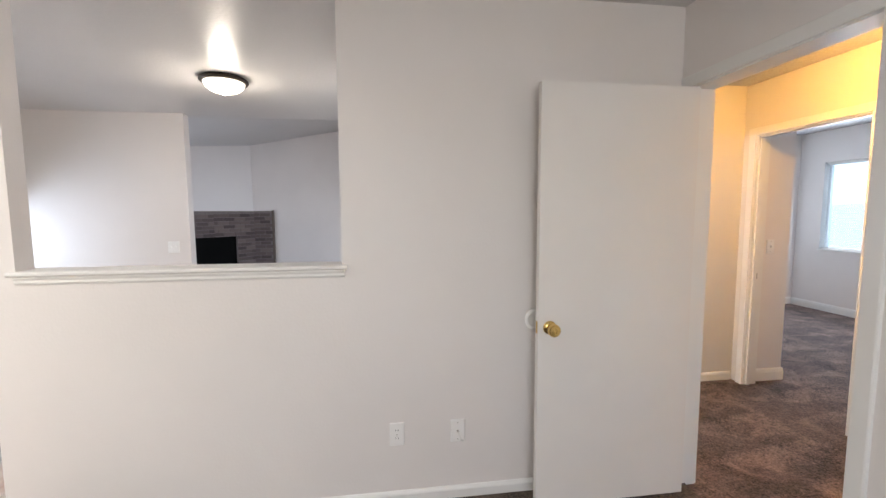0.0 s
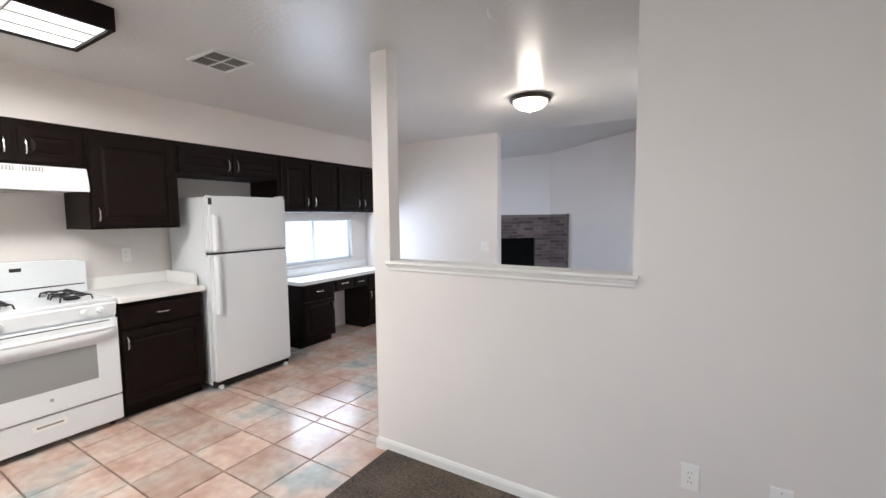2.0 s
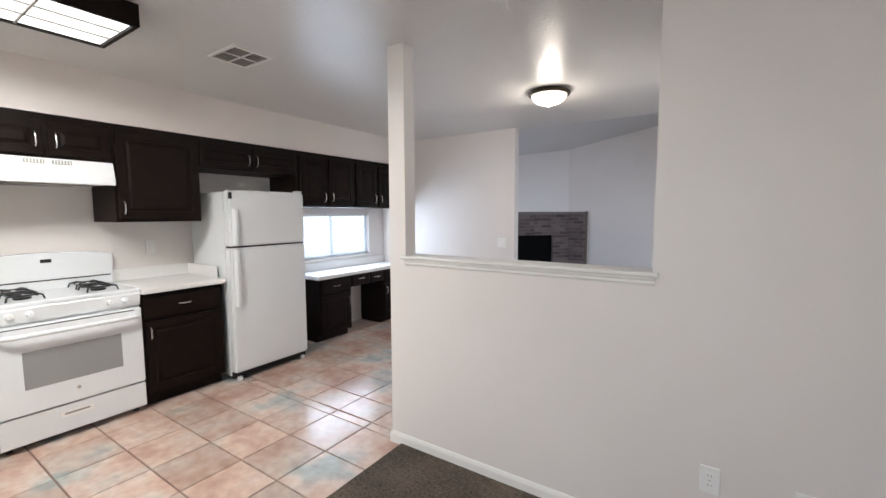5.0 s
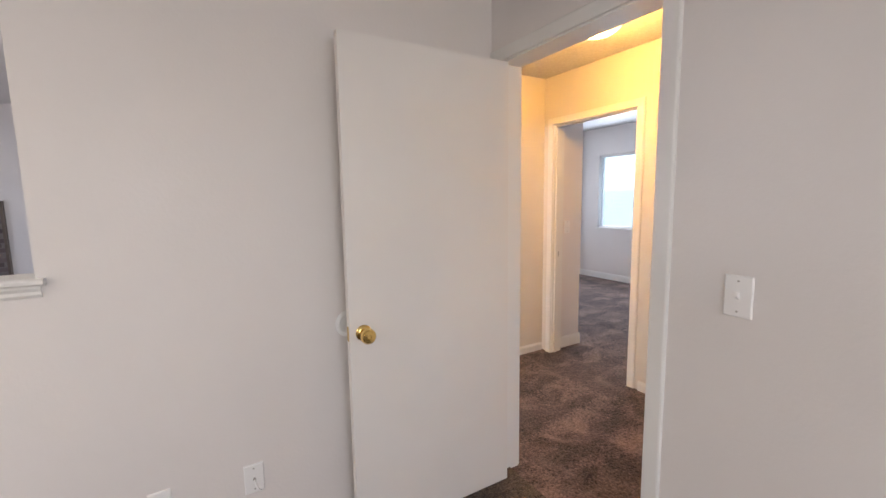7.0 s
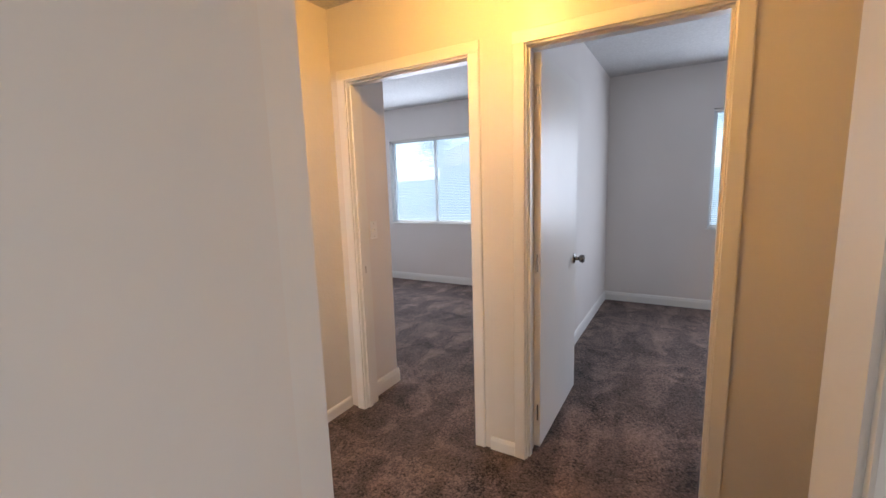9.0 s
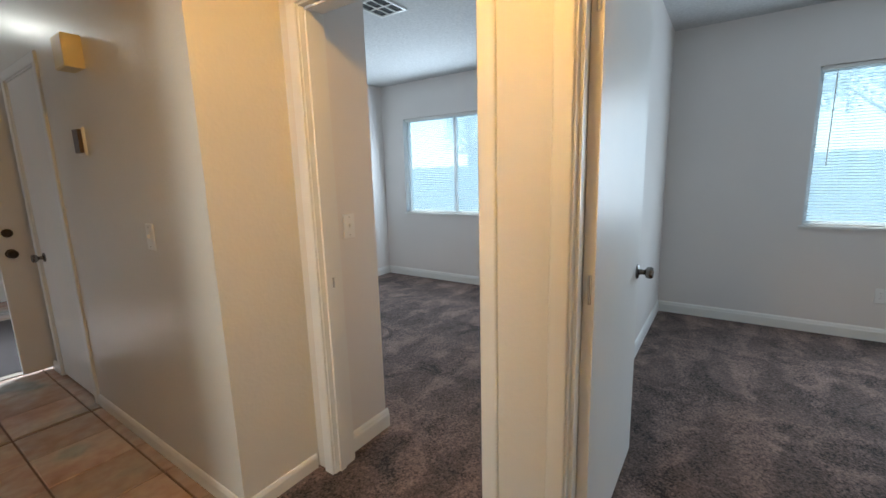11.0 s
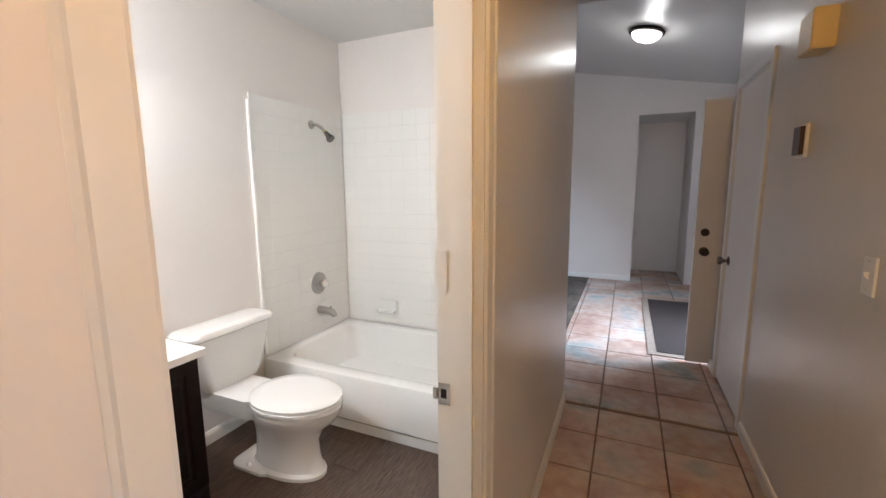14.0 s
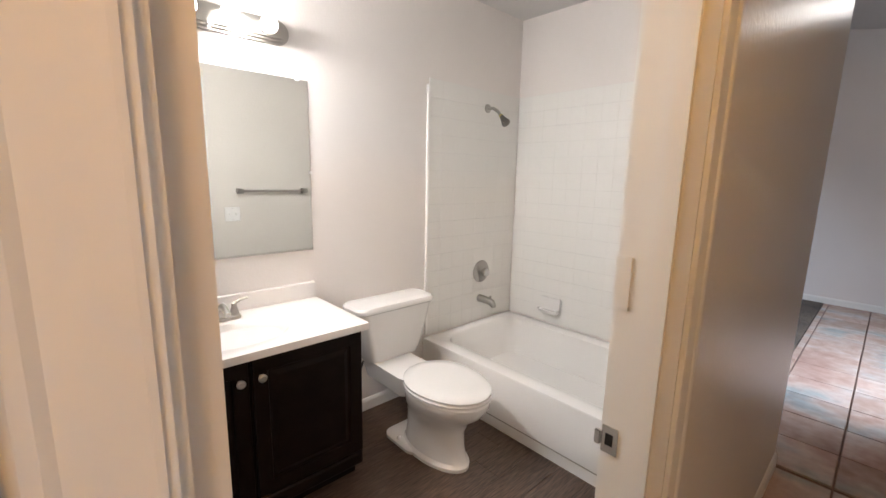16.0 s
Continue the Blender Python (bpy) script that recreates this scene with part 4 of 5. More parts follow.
mt = thing("door_mat", (2.55, 6.65, 0.0), "dark brown entry mat with a beige border by the front door", "mat")
pbox("border", (2.05, 5.70, 0.001), (3.12, 7.66, 0.008), mat("mat_border", (0.24, 0.19, 0.15), 0.95, noise_scale=60, var=0.2), mt)
pbox("mat_surface", (2.12, 5.77, 0.008), (3.05, 7.59, 0.013), mat("mat_pile", (0.028, 0.018, 0.015), 0.95, noise_scale=120, var=0.4, bump=1), mt)

# ---- corridor things ----
YEL = mat("aged_plastic", (0.72, 0.58, 0.30), 0.4)
ch = thing("door_chime", (2.45, 4.06, 1.87), "yellowed plastic door chime box high on the corridor wall", "door chime")
pbox("housing", (2.405, 3.975, 1.895), (2.48, 4.11, 2.038), YEL, ch, bevel=0.004)
tm = thing("thermostat", (2.47, 4.17, 1.5), "small cream thermostat with a dark face on the corridor wall", "thermostat")
pbox("base_plate", (2.468, 4.130, 1.515), (2.48, 4.235, 1.650), PLASTIC, tm, bevel=0.002)
pbox("face", (2.452, 4.140, 1.527), (2.468, 4.215, 1.640), mat("dark_face", (0.06, 0.03, 0.025), 0.4), tm, "dark brown face")
FR = lambda u, v, w: (2.48 - w, u, v)
plate("ivory toggle light switch on the corridor wall", FR, 3.545, 1.14, "switch")
gr = register("return_grille", "large cream ceiling return grille with five dark openings in the corridor", 1.585, 2.395, 3.96, 4.525, 2.44, 5, 1)
gr.children[0].data.materials[0] = mat("grille_dark", (0.045, 0.022, 0.018), 0.8)

# ---- bedrooms ----
FC = lambda u, v, w: (u, 2.965 - w, v)
plate("white toggle light switch just inside the bedroom door", FC, 3.083, 1.145, "switch")
FZ = lambda u, v, w: (6.13 - w, u, v)
plate("white wall outlet low beside the bedroom window", FZ, 0.46, 0.365, "outlet")
rv = register("ceiling_vent", "white metal ceiling vent in the bedroom ceiling", 3.98, 4.28, 3.50, 3.75, 2.56, 2, 3)

PANE = bpy.data.materials.new("window_glass")
PANE.use_nodes = True
_n, _l = PANE.node_tree.nodes, PANE.node_tree.links
_n.clear()
_o, _m, _t, _g = _n.new("ShaderNodeOutputMaterial"), _n.new("ShaderNodeMixShader"), _n.new("ShaderNodeBsdfTransparent"), _n.new("ShaderNodeBsdfGlossy")
_t.inputs[0].default_value, _g.inputs["Roughness"].default_value, _m.inputs[0].default_value = (0.93, 0.97, 0.98, 1), 0.02, 0.06
_l.new(_t.outputs[0], _m.inputs[1])
_l.new(_g.outputs[0], _m.inputs[2])
_l.new(_m.outputs[0], _o.inputs[0])

# Half-clear bluish sheet: puts bright haze over the view outdoors.
HAZE = bpy.data.materials.new("insect_screen")
HAZE.use_nodes = True
_n, _l = HAZE.node_tree.nodes, HAZE.node_tree.links
_n.clear()
_o, _m, _t, _g = _n.new("ShaderNodeOutputMaterial"), _n.new("ShaderNodeMixShader"), _n.new("ShaderNodeBsdfTransparent"), _n.new("ShaderNodeBsdfTranslucent")
_g.inputs[0].default_value, _m.inputs[0].default_value = (0.70, 0.85, 0.98, 1), 0.38
_l.new(_t.outputs[0], _m.inputs[1])
_l.new(_g.outputs[0], _m.inputs[2])
_l.new(_m.outputs[0], _o.inputs[0])

SLAT = bpy.data.materials.new("blind_slat")
SLAT.use_nodes = True
_n, _l = SLAT.node_tree.nodes, SLAT.node_tree.links
_b = _n["Principled BSDF"]
_b.inputs["Base Color"].default_value, _b.inputs["Roughness"].default_value = (0.88, 0.89, 0.90, 1), 0.45
_m, _t = _n.new("ShaderNodeMixShader"), _n.new("ShaderNodeBsdfTranslucent")
_t.inputs[0].default_value, _m.inputs[0].default_value = (0.92, 0.95, 0.99, 1), 0.65
_l.new(_b.outputs[0], _m.inputs[1])
_l.new(_t.outputs[0], _m.inputs[2])
_l.new(_m.outputs[0], _n["Material Output"].inputs[0])


def window(name, xf, xo, y0, y1, z0, z1, s, ndiv, slats, tilt, wand=True):
    """A sliding window in the wall between xf (room) and xo (out); s: the way out along x."""
    w = new(name)
    w.location = ((xf + xo) / 2, (y0 + y1) / 2, z0)
    tagged(w, kind="structure")
    xg = xo - s * 0.04
    for a, b in (((xg - .02, y0, z0), (xg + .02, y0 + .035, z1)), ((xg - .02, y1 - .035, z0), (xg + .02, y1, z1)), ((xg - .02, y0 + .035, z0), (xg + .02, y1 - .035, z0 + .035)), ((xg - .02, y0 + .035, z1 - .035), (xg + .02, y1 - .035, z1))):
        pbox("window_frame", a, b, APPL, w, kind="structure")
    ym = (y0 + y1) / 2
    pbox("mullion", (xg - .018, ym - .02, z0 + .035), (xg + .018, ym + .02, z1 - .035), APPL, w, kind="structure")
    for a, b in ((y0 + .035, ym - .02), (ym + .02, y1 - .035)):
        g = pbox("pane", (xg - .002, a, z0 + .035), (xg + .002, b, z1 - .035), PANE, w, kind="structure")
        g.visible_shadow = False
    pbox("window_sill", (min(xf - s * .022, xg - s * .02), y0 - .02, z0 - .018), (max(xf - s * .022, xg - s * .02), y1 + .02, z0 + .002), TRIM, w, kind="structure", bevel=0.003)
    if wand:
        # added sheet outside the glass that hazes the view
        sc = pbox("insect_screen", (xg + s * .022, y0 + .035, z0 + .035), (xg + s * .0235, y1 - .035, z1 - .035), HAZE, w, kind="structure")
        sc.visible_shadow = False
    xb = xf + s * 0.035
    bl = thing("window_blind", (xb, ym, z1), "white horizontal slat blind, lowered and open, in the window", "blind")
    pbox("headrail", (xb - .014, y0 + .012, z1 - .03), (xb + .014, y1 - .012, z1 - .002), TRIM, bl, bevel=0.002)
    step = (z1 - z0 - 0.06) / slats
    me = None
    for k in range(slats):
        z = z1 - 0.045 - k * step
        if me is None:
            bm = bmesh.new()
            c, sn = math.cos(tilt) * .0125, math.sin(tilt) * .0125
            loft(bm, [[(-c, yy, -sn * s), (0, yy, 0.002 - 0), (c, yy, sn * s), (0, yy, 0.0014)] for yy in (y0 + .014 - ym, y1 - .014 - ym)])
            ob = part("slat", bm, SLAT, bl)
            me = ob.data
        else:
            ob = new("slat", me)
            ob.parent = bl
        ob.location = (0, 0, z - z1)
    pbox("bottom_rail", (xb - .012, y0 + .014, z0 + .006), (xb + .012, y1 - .014, z0 + .018), TRIM, bl)
    for yy in (y0 + .18, ym, y1 - .18):
        bm = bmesh.new()
        tube(bm, [(xb - .013, yy, z0 + .01), (xb - .013, yy, z1 - .02)], 0.0009, 4)
        piece("cord", bm, TRIM, bl)
    if wand:
        bm = bmesh.new()
        tube(bm, [(xf - s * .005, y1 - .10, z1 - .03), (xf - s * .005, y1 - .10, z1 - .75)], 0.004, 6)
        piece("wand", bm, PLASTIC, bl, smooth=True)
    return w


window("window_1", 6.13, 6.27, 3.59, 5.11, 0.885, 2.11, 1, 2, 52, radians(6))
window("window_2", 6.13, 6.27, -0.545, 0.975, 0.885, 2.11, 1, 2, 52, radians(6))
window("window_3", -4.12, -4.24, 2.95, 4.22, 0.90, 1.46, -1, 2, 24, radians(20), wand=False)

# ---- bathroom ----
TILE_W = mat("bath_tile", (0.82, 0.81, 0.78), 0.15)
MARBLE = mat("cultured_marble", (0.83, 0.80, 0.77), 0.16, noise_scale=5, var=0.02)
van = thing("vanity_cabinet", (0.0, 2.57, 0), "dark espresso vanity cabinet with two raised-panel doors and round knobs", "cabinet")
FV = kx(0.232)
pbox("carcass", (-0.245, 2.10, 0.085), (0.232, 3.035, 0.655), DARKWOOD, van)
pbox("top_rail", (0.212, 2.10, 0.656), (0.232, 3.035, 0.735), DARKWOOD, van)
pbox("side_panel", (-0.245, 3.017, 0.656), (0.211, 3.035, 0.735), DARKWOOD, van)
pbox("toe_kick", (-0.245, 2.102, 0), (0.17, 3.033, 0.086), DARKWOOD, van)
for a, b, k in ((2.125, 2.562, 2.530), (2.574, 3.030, 2.604)):
    o = panel_door("door", FV, a, b, 0.16, 0.728, van)
    bm = bmesh.new()
    lathe(bm, [(0.008, 0), (0.006, 0.010), (0.015, 0.016), (0.016, 0.022), (0.010, 0.027)], (0.251, k, 0.655), "x", 18)
    piece("knob", bm, NICKEL, o, smooth=True)
panel_door("bottom_rail", FV, 2.125, 3.030, 0.09, 0.152, van, raised=False)

vt = thing("bathroom_sink", (0.0, 2.56, 0.737), "white cultured-marble vanity top with an integral oval basin", "vanity top")
bm = bmesh.new()
cx, cy, n = 0.045, 2.575, 40
X0, X1, Y0, Y1, zt = -0.246, 0.272, 2.065, 3.055, 0.764
el = lambda a, rx, ry, z: (cx + rx * math.cos(a), cy + ry * math.sin(a), z)


def on_rect(a):
    c, s = math.cos(a), math.sin(a)
    t = min(((X1 - cx) if c > 0 else (cx - X0)) / max(abs(c), 1e-6), ((Y1 - cy) if s > 0 else (cy - Y0)) / max(abs(s), 1e-6))
    return cx + c * t, cy + s * t


corner = [math.atan2(y - cy, x - cx) % (2 * math.pi) for x in (X0, X1) for y in (Y0, Y1)]
ang = sorted([2 * math.pi * k / n for k in range(n)] + corner)
rings = [[(*on_rect(a), zt - .03) for a in ang], [(*on_rect(a), zt) for a in ang]]
for rx, ry, z in ((.155, .225, zt), (.145, .213, zt - .006), (.125, .19, zt - .03), (.10, .15, zt - .07), (.05, .08, zt - .095), (.018, .018, zt - .10)):
    rings.append([el(a, rx, ry, z) for a in ang])
loft(bm, rings)
piece("counter", bm, MARBLE, vt, smooth=True)
bm = bmesh.new()
box(bm, -0.246, 2.066, zt + .001, -0.226, 3.054, zt + .082)
piece("backsplash", bm, MARBLE, vt, bevel=0.004, smooth=True)
bm = bmesh.new()
lathe(bm, [(0.02, zt - .1), (0.022, zt - .096), (0.012, zt - .0955)], (cx, cy, 0), "z", 18)
piece("drain", bm, CHROME, vt, smooth=True)

fc = thing("faucet", (-0.15, 2.585, zt), "brushed nickel centre-set bathroom faucet with two lever handles", "faucet")
bm = bmesh.new()
loft(bm, [rrect(-0.150, 2.585, .028, .078, .026, z) for z in (zt, zt + .012)] + [rrect(-0.150, 2.585, .022, .070, .021, zt + .018)])
piece("base", bm, NICKEL, fc, smooth=True)
bm = bmesh.new()
tube(bm, [(-0.155, 2.585, zt + .015), (-0.150, 2.585, zt + .050), (-0.120, 2.585, zt + .068), (-0.075, 2.585, zt + .062), (-0.050, 2.585, zt + .048)], [.024, .020, .015, .013, .012], 14)
piece("spout", bm, NICKEL, fc, smooth=True)
for s in (-1, 1):
    bm = bmesh.new()
    lathe(bm, [(0.020, zt + .015), (0.017, zt + .030), (0.011, zt + .055), (0.012, zt + .066), (0.006, zt + .072)], (-0.150, 2.585 + s * .053, 0), "z", 16)
    tube(bm, [(-0.150, 2.585 + s * .053, zt + .064), (-0.148, 2.585 + s * .080, zt + .078), (-0.144, 2.585 + s * .108, zt + .082)], [.008, .006, .005], 10)
    piece("lever", bm, NICKEL, fc, smooth=True)

mr = thing("wall_mirror", (-0.245, 2.57, 1.42), "large frameless rectangular wall mirror above the vanity", "mirror")
pbox("glass", (-0.2475, 2.085, 1.020), (-0.2425, 3.052, 1.826), MIRROR, mr)
for y in (2.3, 2.99):
    pbox("clip", (-0.2475, y, 1.82), (-0.238, y + .02, 1.834), PLASTIC, mr)
pbox("clip", (-0.2475, 3.045, 1.39), (-0.238, 3.06, 1.405), PLASTIC, mr)
pbox("edge_channel", (-0.2475, 2.085, 1.012), (-0.239, 3.052, 1.0195), CHROME, mr)

lb = thing("vanity_light", (-0.22, 2.57, 2.01), "brushed nickel light bar with lit globe bulbs above the mirror", "wall light")
for (h, w, x), nm in zip(((.052, 0.40, -.236), (.040, .388, -.224), (.030, .376, -.212)), ("back_plate", "step", "channel")):
    bm = bmesh.new()
    loft(bm, [[(xx, 2.568 + q[0] - 0, 2.008 + q[1]) for q in [(p[0], p[1]) for p in rrect(0, 0, w, h, h * .98, 0, 8)]] for xx in (-.2475, x)])
    piece(nm, bm, NICKEL, lb, bevel=0.0, smooth=True)
GLOBE = mat("lit_globe", (0.95, 0.95, 0.92), 0.3, emit=(1.0, 0.95, 0.86), power=2.2)
for k in range(5):
    y = 2.864 - 0.152 * k - 0.012
    bm = bmesh.new()
    lathe(bm, [(0.020, 0), (0.020, 0.012), (0.016, 0.014)], (-0.212, y, 2.008), "x", 16)
    piece("socket", bm, NICKEL, lb, smooth=True)
    bm = bmesh.new()
    lathe(bm, [(0.012, 0.0)] + [(0.036 * math.sin(radians(a)), 0.045 - 0.036 * math.cos(radians(a))) for a in range(20, 181, 16)], (-0.20, y, 2.008), "x", 20)
    piece("globe_bulb", bm, GLOBE, lb, "glowing white globe bulb", smooth=True)


def toilet():
    cy = 3.425
    th = thing("toilet", (0.15, cy, 0), "white two-piece toilet, lid closed, between the vanity and the bathtub", "toilet")
    bm = bmesh.new()

    def egg(cx, rx, ry, z, n=32, back=0.8):
        return [(cx + rx * (math.cos(a) if math.cos(a) > 0 else math.cos(a) * back), cy + ry * math.sin(a), z) for a in [2 * math.pi * k / n for k in range(n)]]
    loft(bm, [egg(0.28, 0.245, 0.118, 0.001), egg(0.28, 0.245, 0.118, 0.018), egg(0.28, 0.228, 0.102, 0.032), egg(0.28, 0.212, 0.098, 0.10), egg(0.28, 0.208, 0.100, 0.18), egg(0.30, 0.225, 0.125, 0.25), egg(0.335, 0.255, 0.160, 0.30), egg(0.355, 0.265, 0.178, 0.345), egg(0.355, 0.268, 0.182, 0.372), egg(0.355, 0.262, 0.178, 0.380)])
    b = piece("bowl", bm, CERAMIC, th, smooth=True)
    bm = bmesh.new()
    loft(bm, [rrect(0.15, cy, .135, .132, .06, 0.001), rrect(0.15, cy, .135, .132, .06, 0.016), rrect(0.15, cy, .125, .122, .055, 0.024)])
    piece("foot", bm, CERAMIC, th, smooth=True)
    bm = bmesh.new()
    loft(bm, [rrect(-0.02, cy, .19, .10, .05, 0.26), rrect(-0.02, cy, .21, .115, .05, 0.33), rrect(-0.02, cy, .215, .12, .05, 0.372)])
    piece("shelf", bm, CERAMIC, th, smooth=True)
    for s in (-1, 1):
        bm = bmesh.new()
        lathe(bm, [(0.013, 0.02), (0.013, 0.032), (0.008, 0.040), (0.002, 0.042)], (0.14, cy + s * 0.108, 0), "z", 12)
        piece("bolt_cap", bm, CERAMIC, b, smooth=True)
    bm = bmesh.new()
    loft(bm, [egg(0.355, .262, .184, .381, back=.78), egg(0.355, .268, .190, .384, back=.78), egg(0.355, .268, .190, .394, back=.78), egg(0.355, .262, .185, .398, back=.78)])
    piece("seat", bm, CERAMIC, th, smooth=True)
    bm = bmesh.new()
    loft(bm, [egg(0.355, .260, .183, .399, back=.80), egg(0.355, .266, .188, .402, back=.80), egg(0.355, .266, .188, .412, back=.80), egg(0.355, .255, .178, .418, back=.80), egg(0.355, .20, .13, .421, back=.80)])
    piece("lid", bm, CERAMIC, th, smooth=True)
    bm = bmesh.new()
    loft(bm, [rrect(-0.135, cy + .027, .070, .165, .05, .373), rrect(-0.135, cy + .027, .082, .185, .05, .42), rrect(-0.135, cy + .027, .090, .225, .05, .56), rrect(-0.135, cy + .027, .095, .245, .045, .665)])
    tk = piece("tank", bm, CERAMIC, th, smooth=True)
    bm = bmesh.new()
    loft(bm, [rrect(-0.132, cy + .027, .100, .252, .045, .666), rrect(-0.132, cy + .027, .106, .262, .05, .672), rrect(-0.132, cy + .027, .106, .262, .05, .690), rrect(-0.132, cy + .027, .098, .252, .05, .702), rrect(-0.132, cy + .027, .06, .20, .04, .706)])
    piece("tank_lid", bm, CERAMIC, th, smooth=True)
    bm = bmesh.new()
    tube(bm, [(-0.245, cy - .17, .16), (-0.19, cy - .19, .15), (-0.13, cy - .22, .20), (-0.12, cy - .20, .30), (-0.135, cy - .15, .375)], .006, 8)
    tagged(piece("supply_hose", bm, BLACK, th, "dark braided supply hose", smooth=True))


toilet()


def bathtub():
    x0, x1, y0, y1, z = -0.246, 1.383, 3.79, 4.688, 0.345
    th = thing("bathtub", ((x0 + x1) / 2, 4.24, 0), "white enamel alcove bathtub with a flat apron", "bathtub")
    bm = bmesh.new()
    cx, cyy, hx, hy = (x0 + x1) / 2, (y0 + y1) / 2, (x1 - x0) / 2, (y1 - y0) / 2
    loft(bm, [rrect(cx, cyy, hx, hy - .002, .01, .075), rrect(cx, cyy, hx, hy, .012, z - .012), rrect(cx, cyy, hx - .004, hy - .005, .016, z - .003), rrect(cx, cyy, hx - .012, hy - .014, .02, z), rrect(cx, cyy + .01, hx - .06, hy - .085, .12, z), rrect(cx, cyy + .01, hx - .075, hy - .10, .13, z - .012), rrect(cx, cyy + .01, hx - .11, hy - .125, .13, z - .12), rrect(cx, cyy + .01, hx - .16, hy - .16, .12, .10), rrect(cx, cyy + .01, hx - .24, hy - .24, .09, .085)])
    piece("basin", bm, CERAMIC, th, smooth=True)
    pbox("apron_base", (x0, y0 + .012, 0.001), (x1, y0 + .05, 0.074), CERAMIC, th)
    pbox("caulk_line", (x0, y0 + .004, 0.066), (x1, y0 + .012, 0.0745), GREYM, th)


bathtub()
sh = thing("shower_fixture", (-0.24, 4.34, 1.86), "chrome shower arm and head with a yellow band on tile", "shower head")
bm = bmesh.new()
lathe(bm, [(0.030, 0), (0.029, 0.006), (0.018, 0.012)], (-0.242, 4.345, 1.855), "x", 20)
piece("flange", bm, NICKEL, sh, smooth=True)
bm = bmesh.new()
tube(bm, [(-0.24, 4.345, 1.855), (-0.19, 4.345, 1.852), (-0.15, 4.345, 1.828), (-0.125, 4.345, 1.802)], .011, 10)
piece("arm", bm, NICKEL, sh, smooth=True)
bm = bmesh.new()
tube(bm, [(-0.122, 4.345, 1.799), (-0.116, 4.345, 1.793)], [.0145, .0145], 14)
piece("collar", bm, mat("yellow_band", (0.45, 0.38, 0.10), 0.4), sh, "yellow plastic band", smooth=True)
bm = bmesh.new()
tube(bm, [(-0.117, 4.345, 1.794), (-0.100, 4.345, 1.775), (-0.078, 4.345, 1.750), (-0.072, 4.345, 1.744)], [.014, .018, .030, .028], 20)
piece("head", bm, DARKCHROME, sh, "chrome head with a dark face", smooth=True)
vv = thing("shower_valve", (-0.24, 4.336, 0.716), "round chrome shower valve plate with a clear knob", "shower valve")
bm = bmesh.new()
lathe(bm, [(0.082, 0), (0.080, 0.006), (0.060, 0.012), (0.030, 0.016)], (-0.242, 4.336, 0.716), "x", 32)
piece("plate", bm, NICKEL, vv, smooth=True)
bm = bmesh.new()
lathe(bm, [(0.018, 0.012), (0.018, 0.03), (0.030, 0.035), (0.032, 0.055), (0.024, 0.065)], (-0.242, 4.336, 0.716), "x", 12)
piece("knob", bm, CHROME, vv, smooth=True)
ts = thing("tub_spout", (-0.2, 4.33, 0.5), "chrome bathtub spout below the shower valve", "spout")
bm = bmesh.new()
tube(bm, [(-0.243, 4.33, 0.515), (-0.18, 4.33, 0.515), (-0.12, 4.33, 0.508), (-0.105, 4.33, 0.490), (-0.104, 4.33, 0.478)], [.028, .026, .025, .022, .018], 18)
piece("body", bm, NICKEL, ts, smooth=True)
bm = bmesh.new()
tube(bm, [(-0.135, 4.33, 0.53), (-0.135, 4.33, 0.552)], [.006, .008], 10)
piece("diverter", bm, NICKEL, ts, smooth=True)
sd = thing("soap_dish", (0.14, 4.67, 0.48), "white ceramic soap dish set into the bath wall tiles", "soap dish")
pbox("back", (0.06, 4.668, 0.43), (0.23, 4.683, 0.545), CERAMIC, sd, bevel=0.006, smooth=True)
bm = bmesh.new()
loft(bm, [rrect(0.145, 4.650, .070, .030, .02, 0.440), rrect(0.145, 4.645, .078, .036, .022, 0.462), rrect(0.145, 4.645, .070, .030, .02, 0.463), rrect(0.145, 4.648, .062, .024, .018, 0.450)])
piece("tray", bm, CERAMIC, sd, smooth=True)
bm = bmesh.new()
extrude(bm, (-0.248, 3.812, 0.362), (-0.248, 3.812, 1.93), (1, 0, 0), (0, 1, 0), [(0, -0.008), (0.014, -0.008), (0.016, 0.0), (0.014, 0.010), (0, 0.010)])
tagged(piece("tile_edge_strip", bm, PLASTIC), "white vertical plastic edge strip beside the bath tiles", "edge strip")
tb = thing("towel_bar", (1.35, 3.196, 1.242), "square brushed nickel towel bar on the bathroom wall", "towel bar")
for y in (3.196, 3.733):
    pbox("post", (1.325, y - .022, 1.222), (1.385, y + .022, 1.262), NICKEL, tb, bevel=0.003)
pbox("bar", (1.330, 3.196, 1.233), (1.344, 3.733, 1.251), NICKEL, tb, bevel=0.002)
FBE = lambda u, v, w: (1.385 - w, u, v)
plate("white double toggle switch plate on the bathroom wall beside the door", FBE, 3.138, 1.058, "double", w=0.115)

# ---- outside ----
LEAF = mat("foliage", (0.09, 0.13, 0.08), 0.7, noise_scale=3, var=0.4)
BARK = mat("bark", (0.10, 0.07, 0.05), 0.9, noise_scale=20, var=0.3)


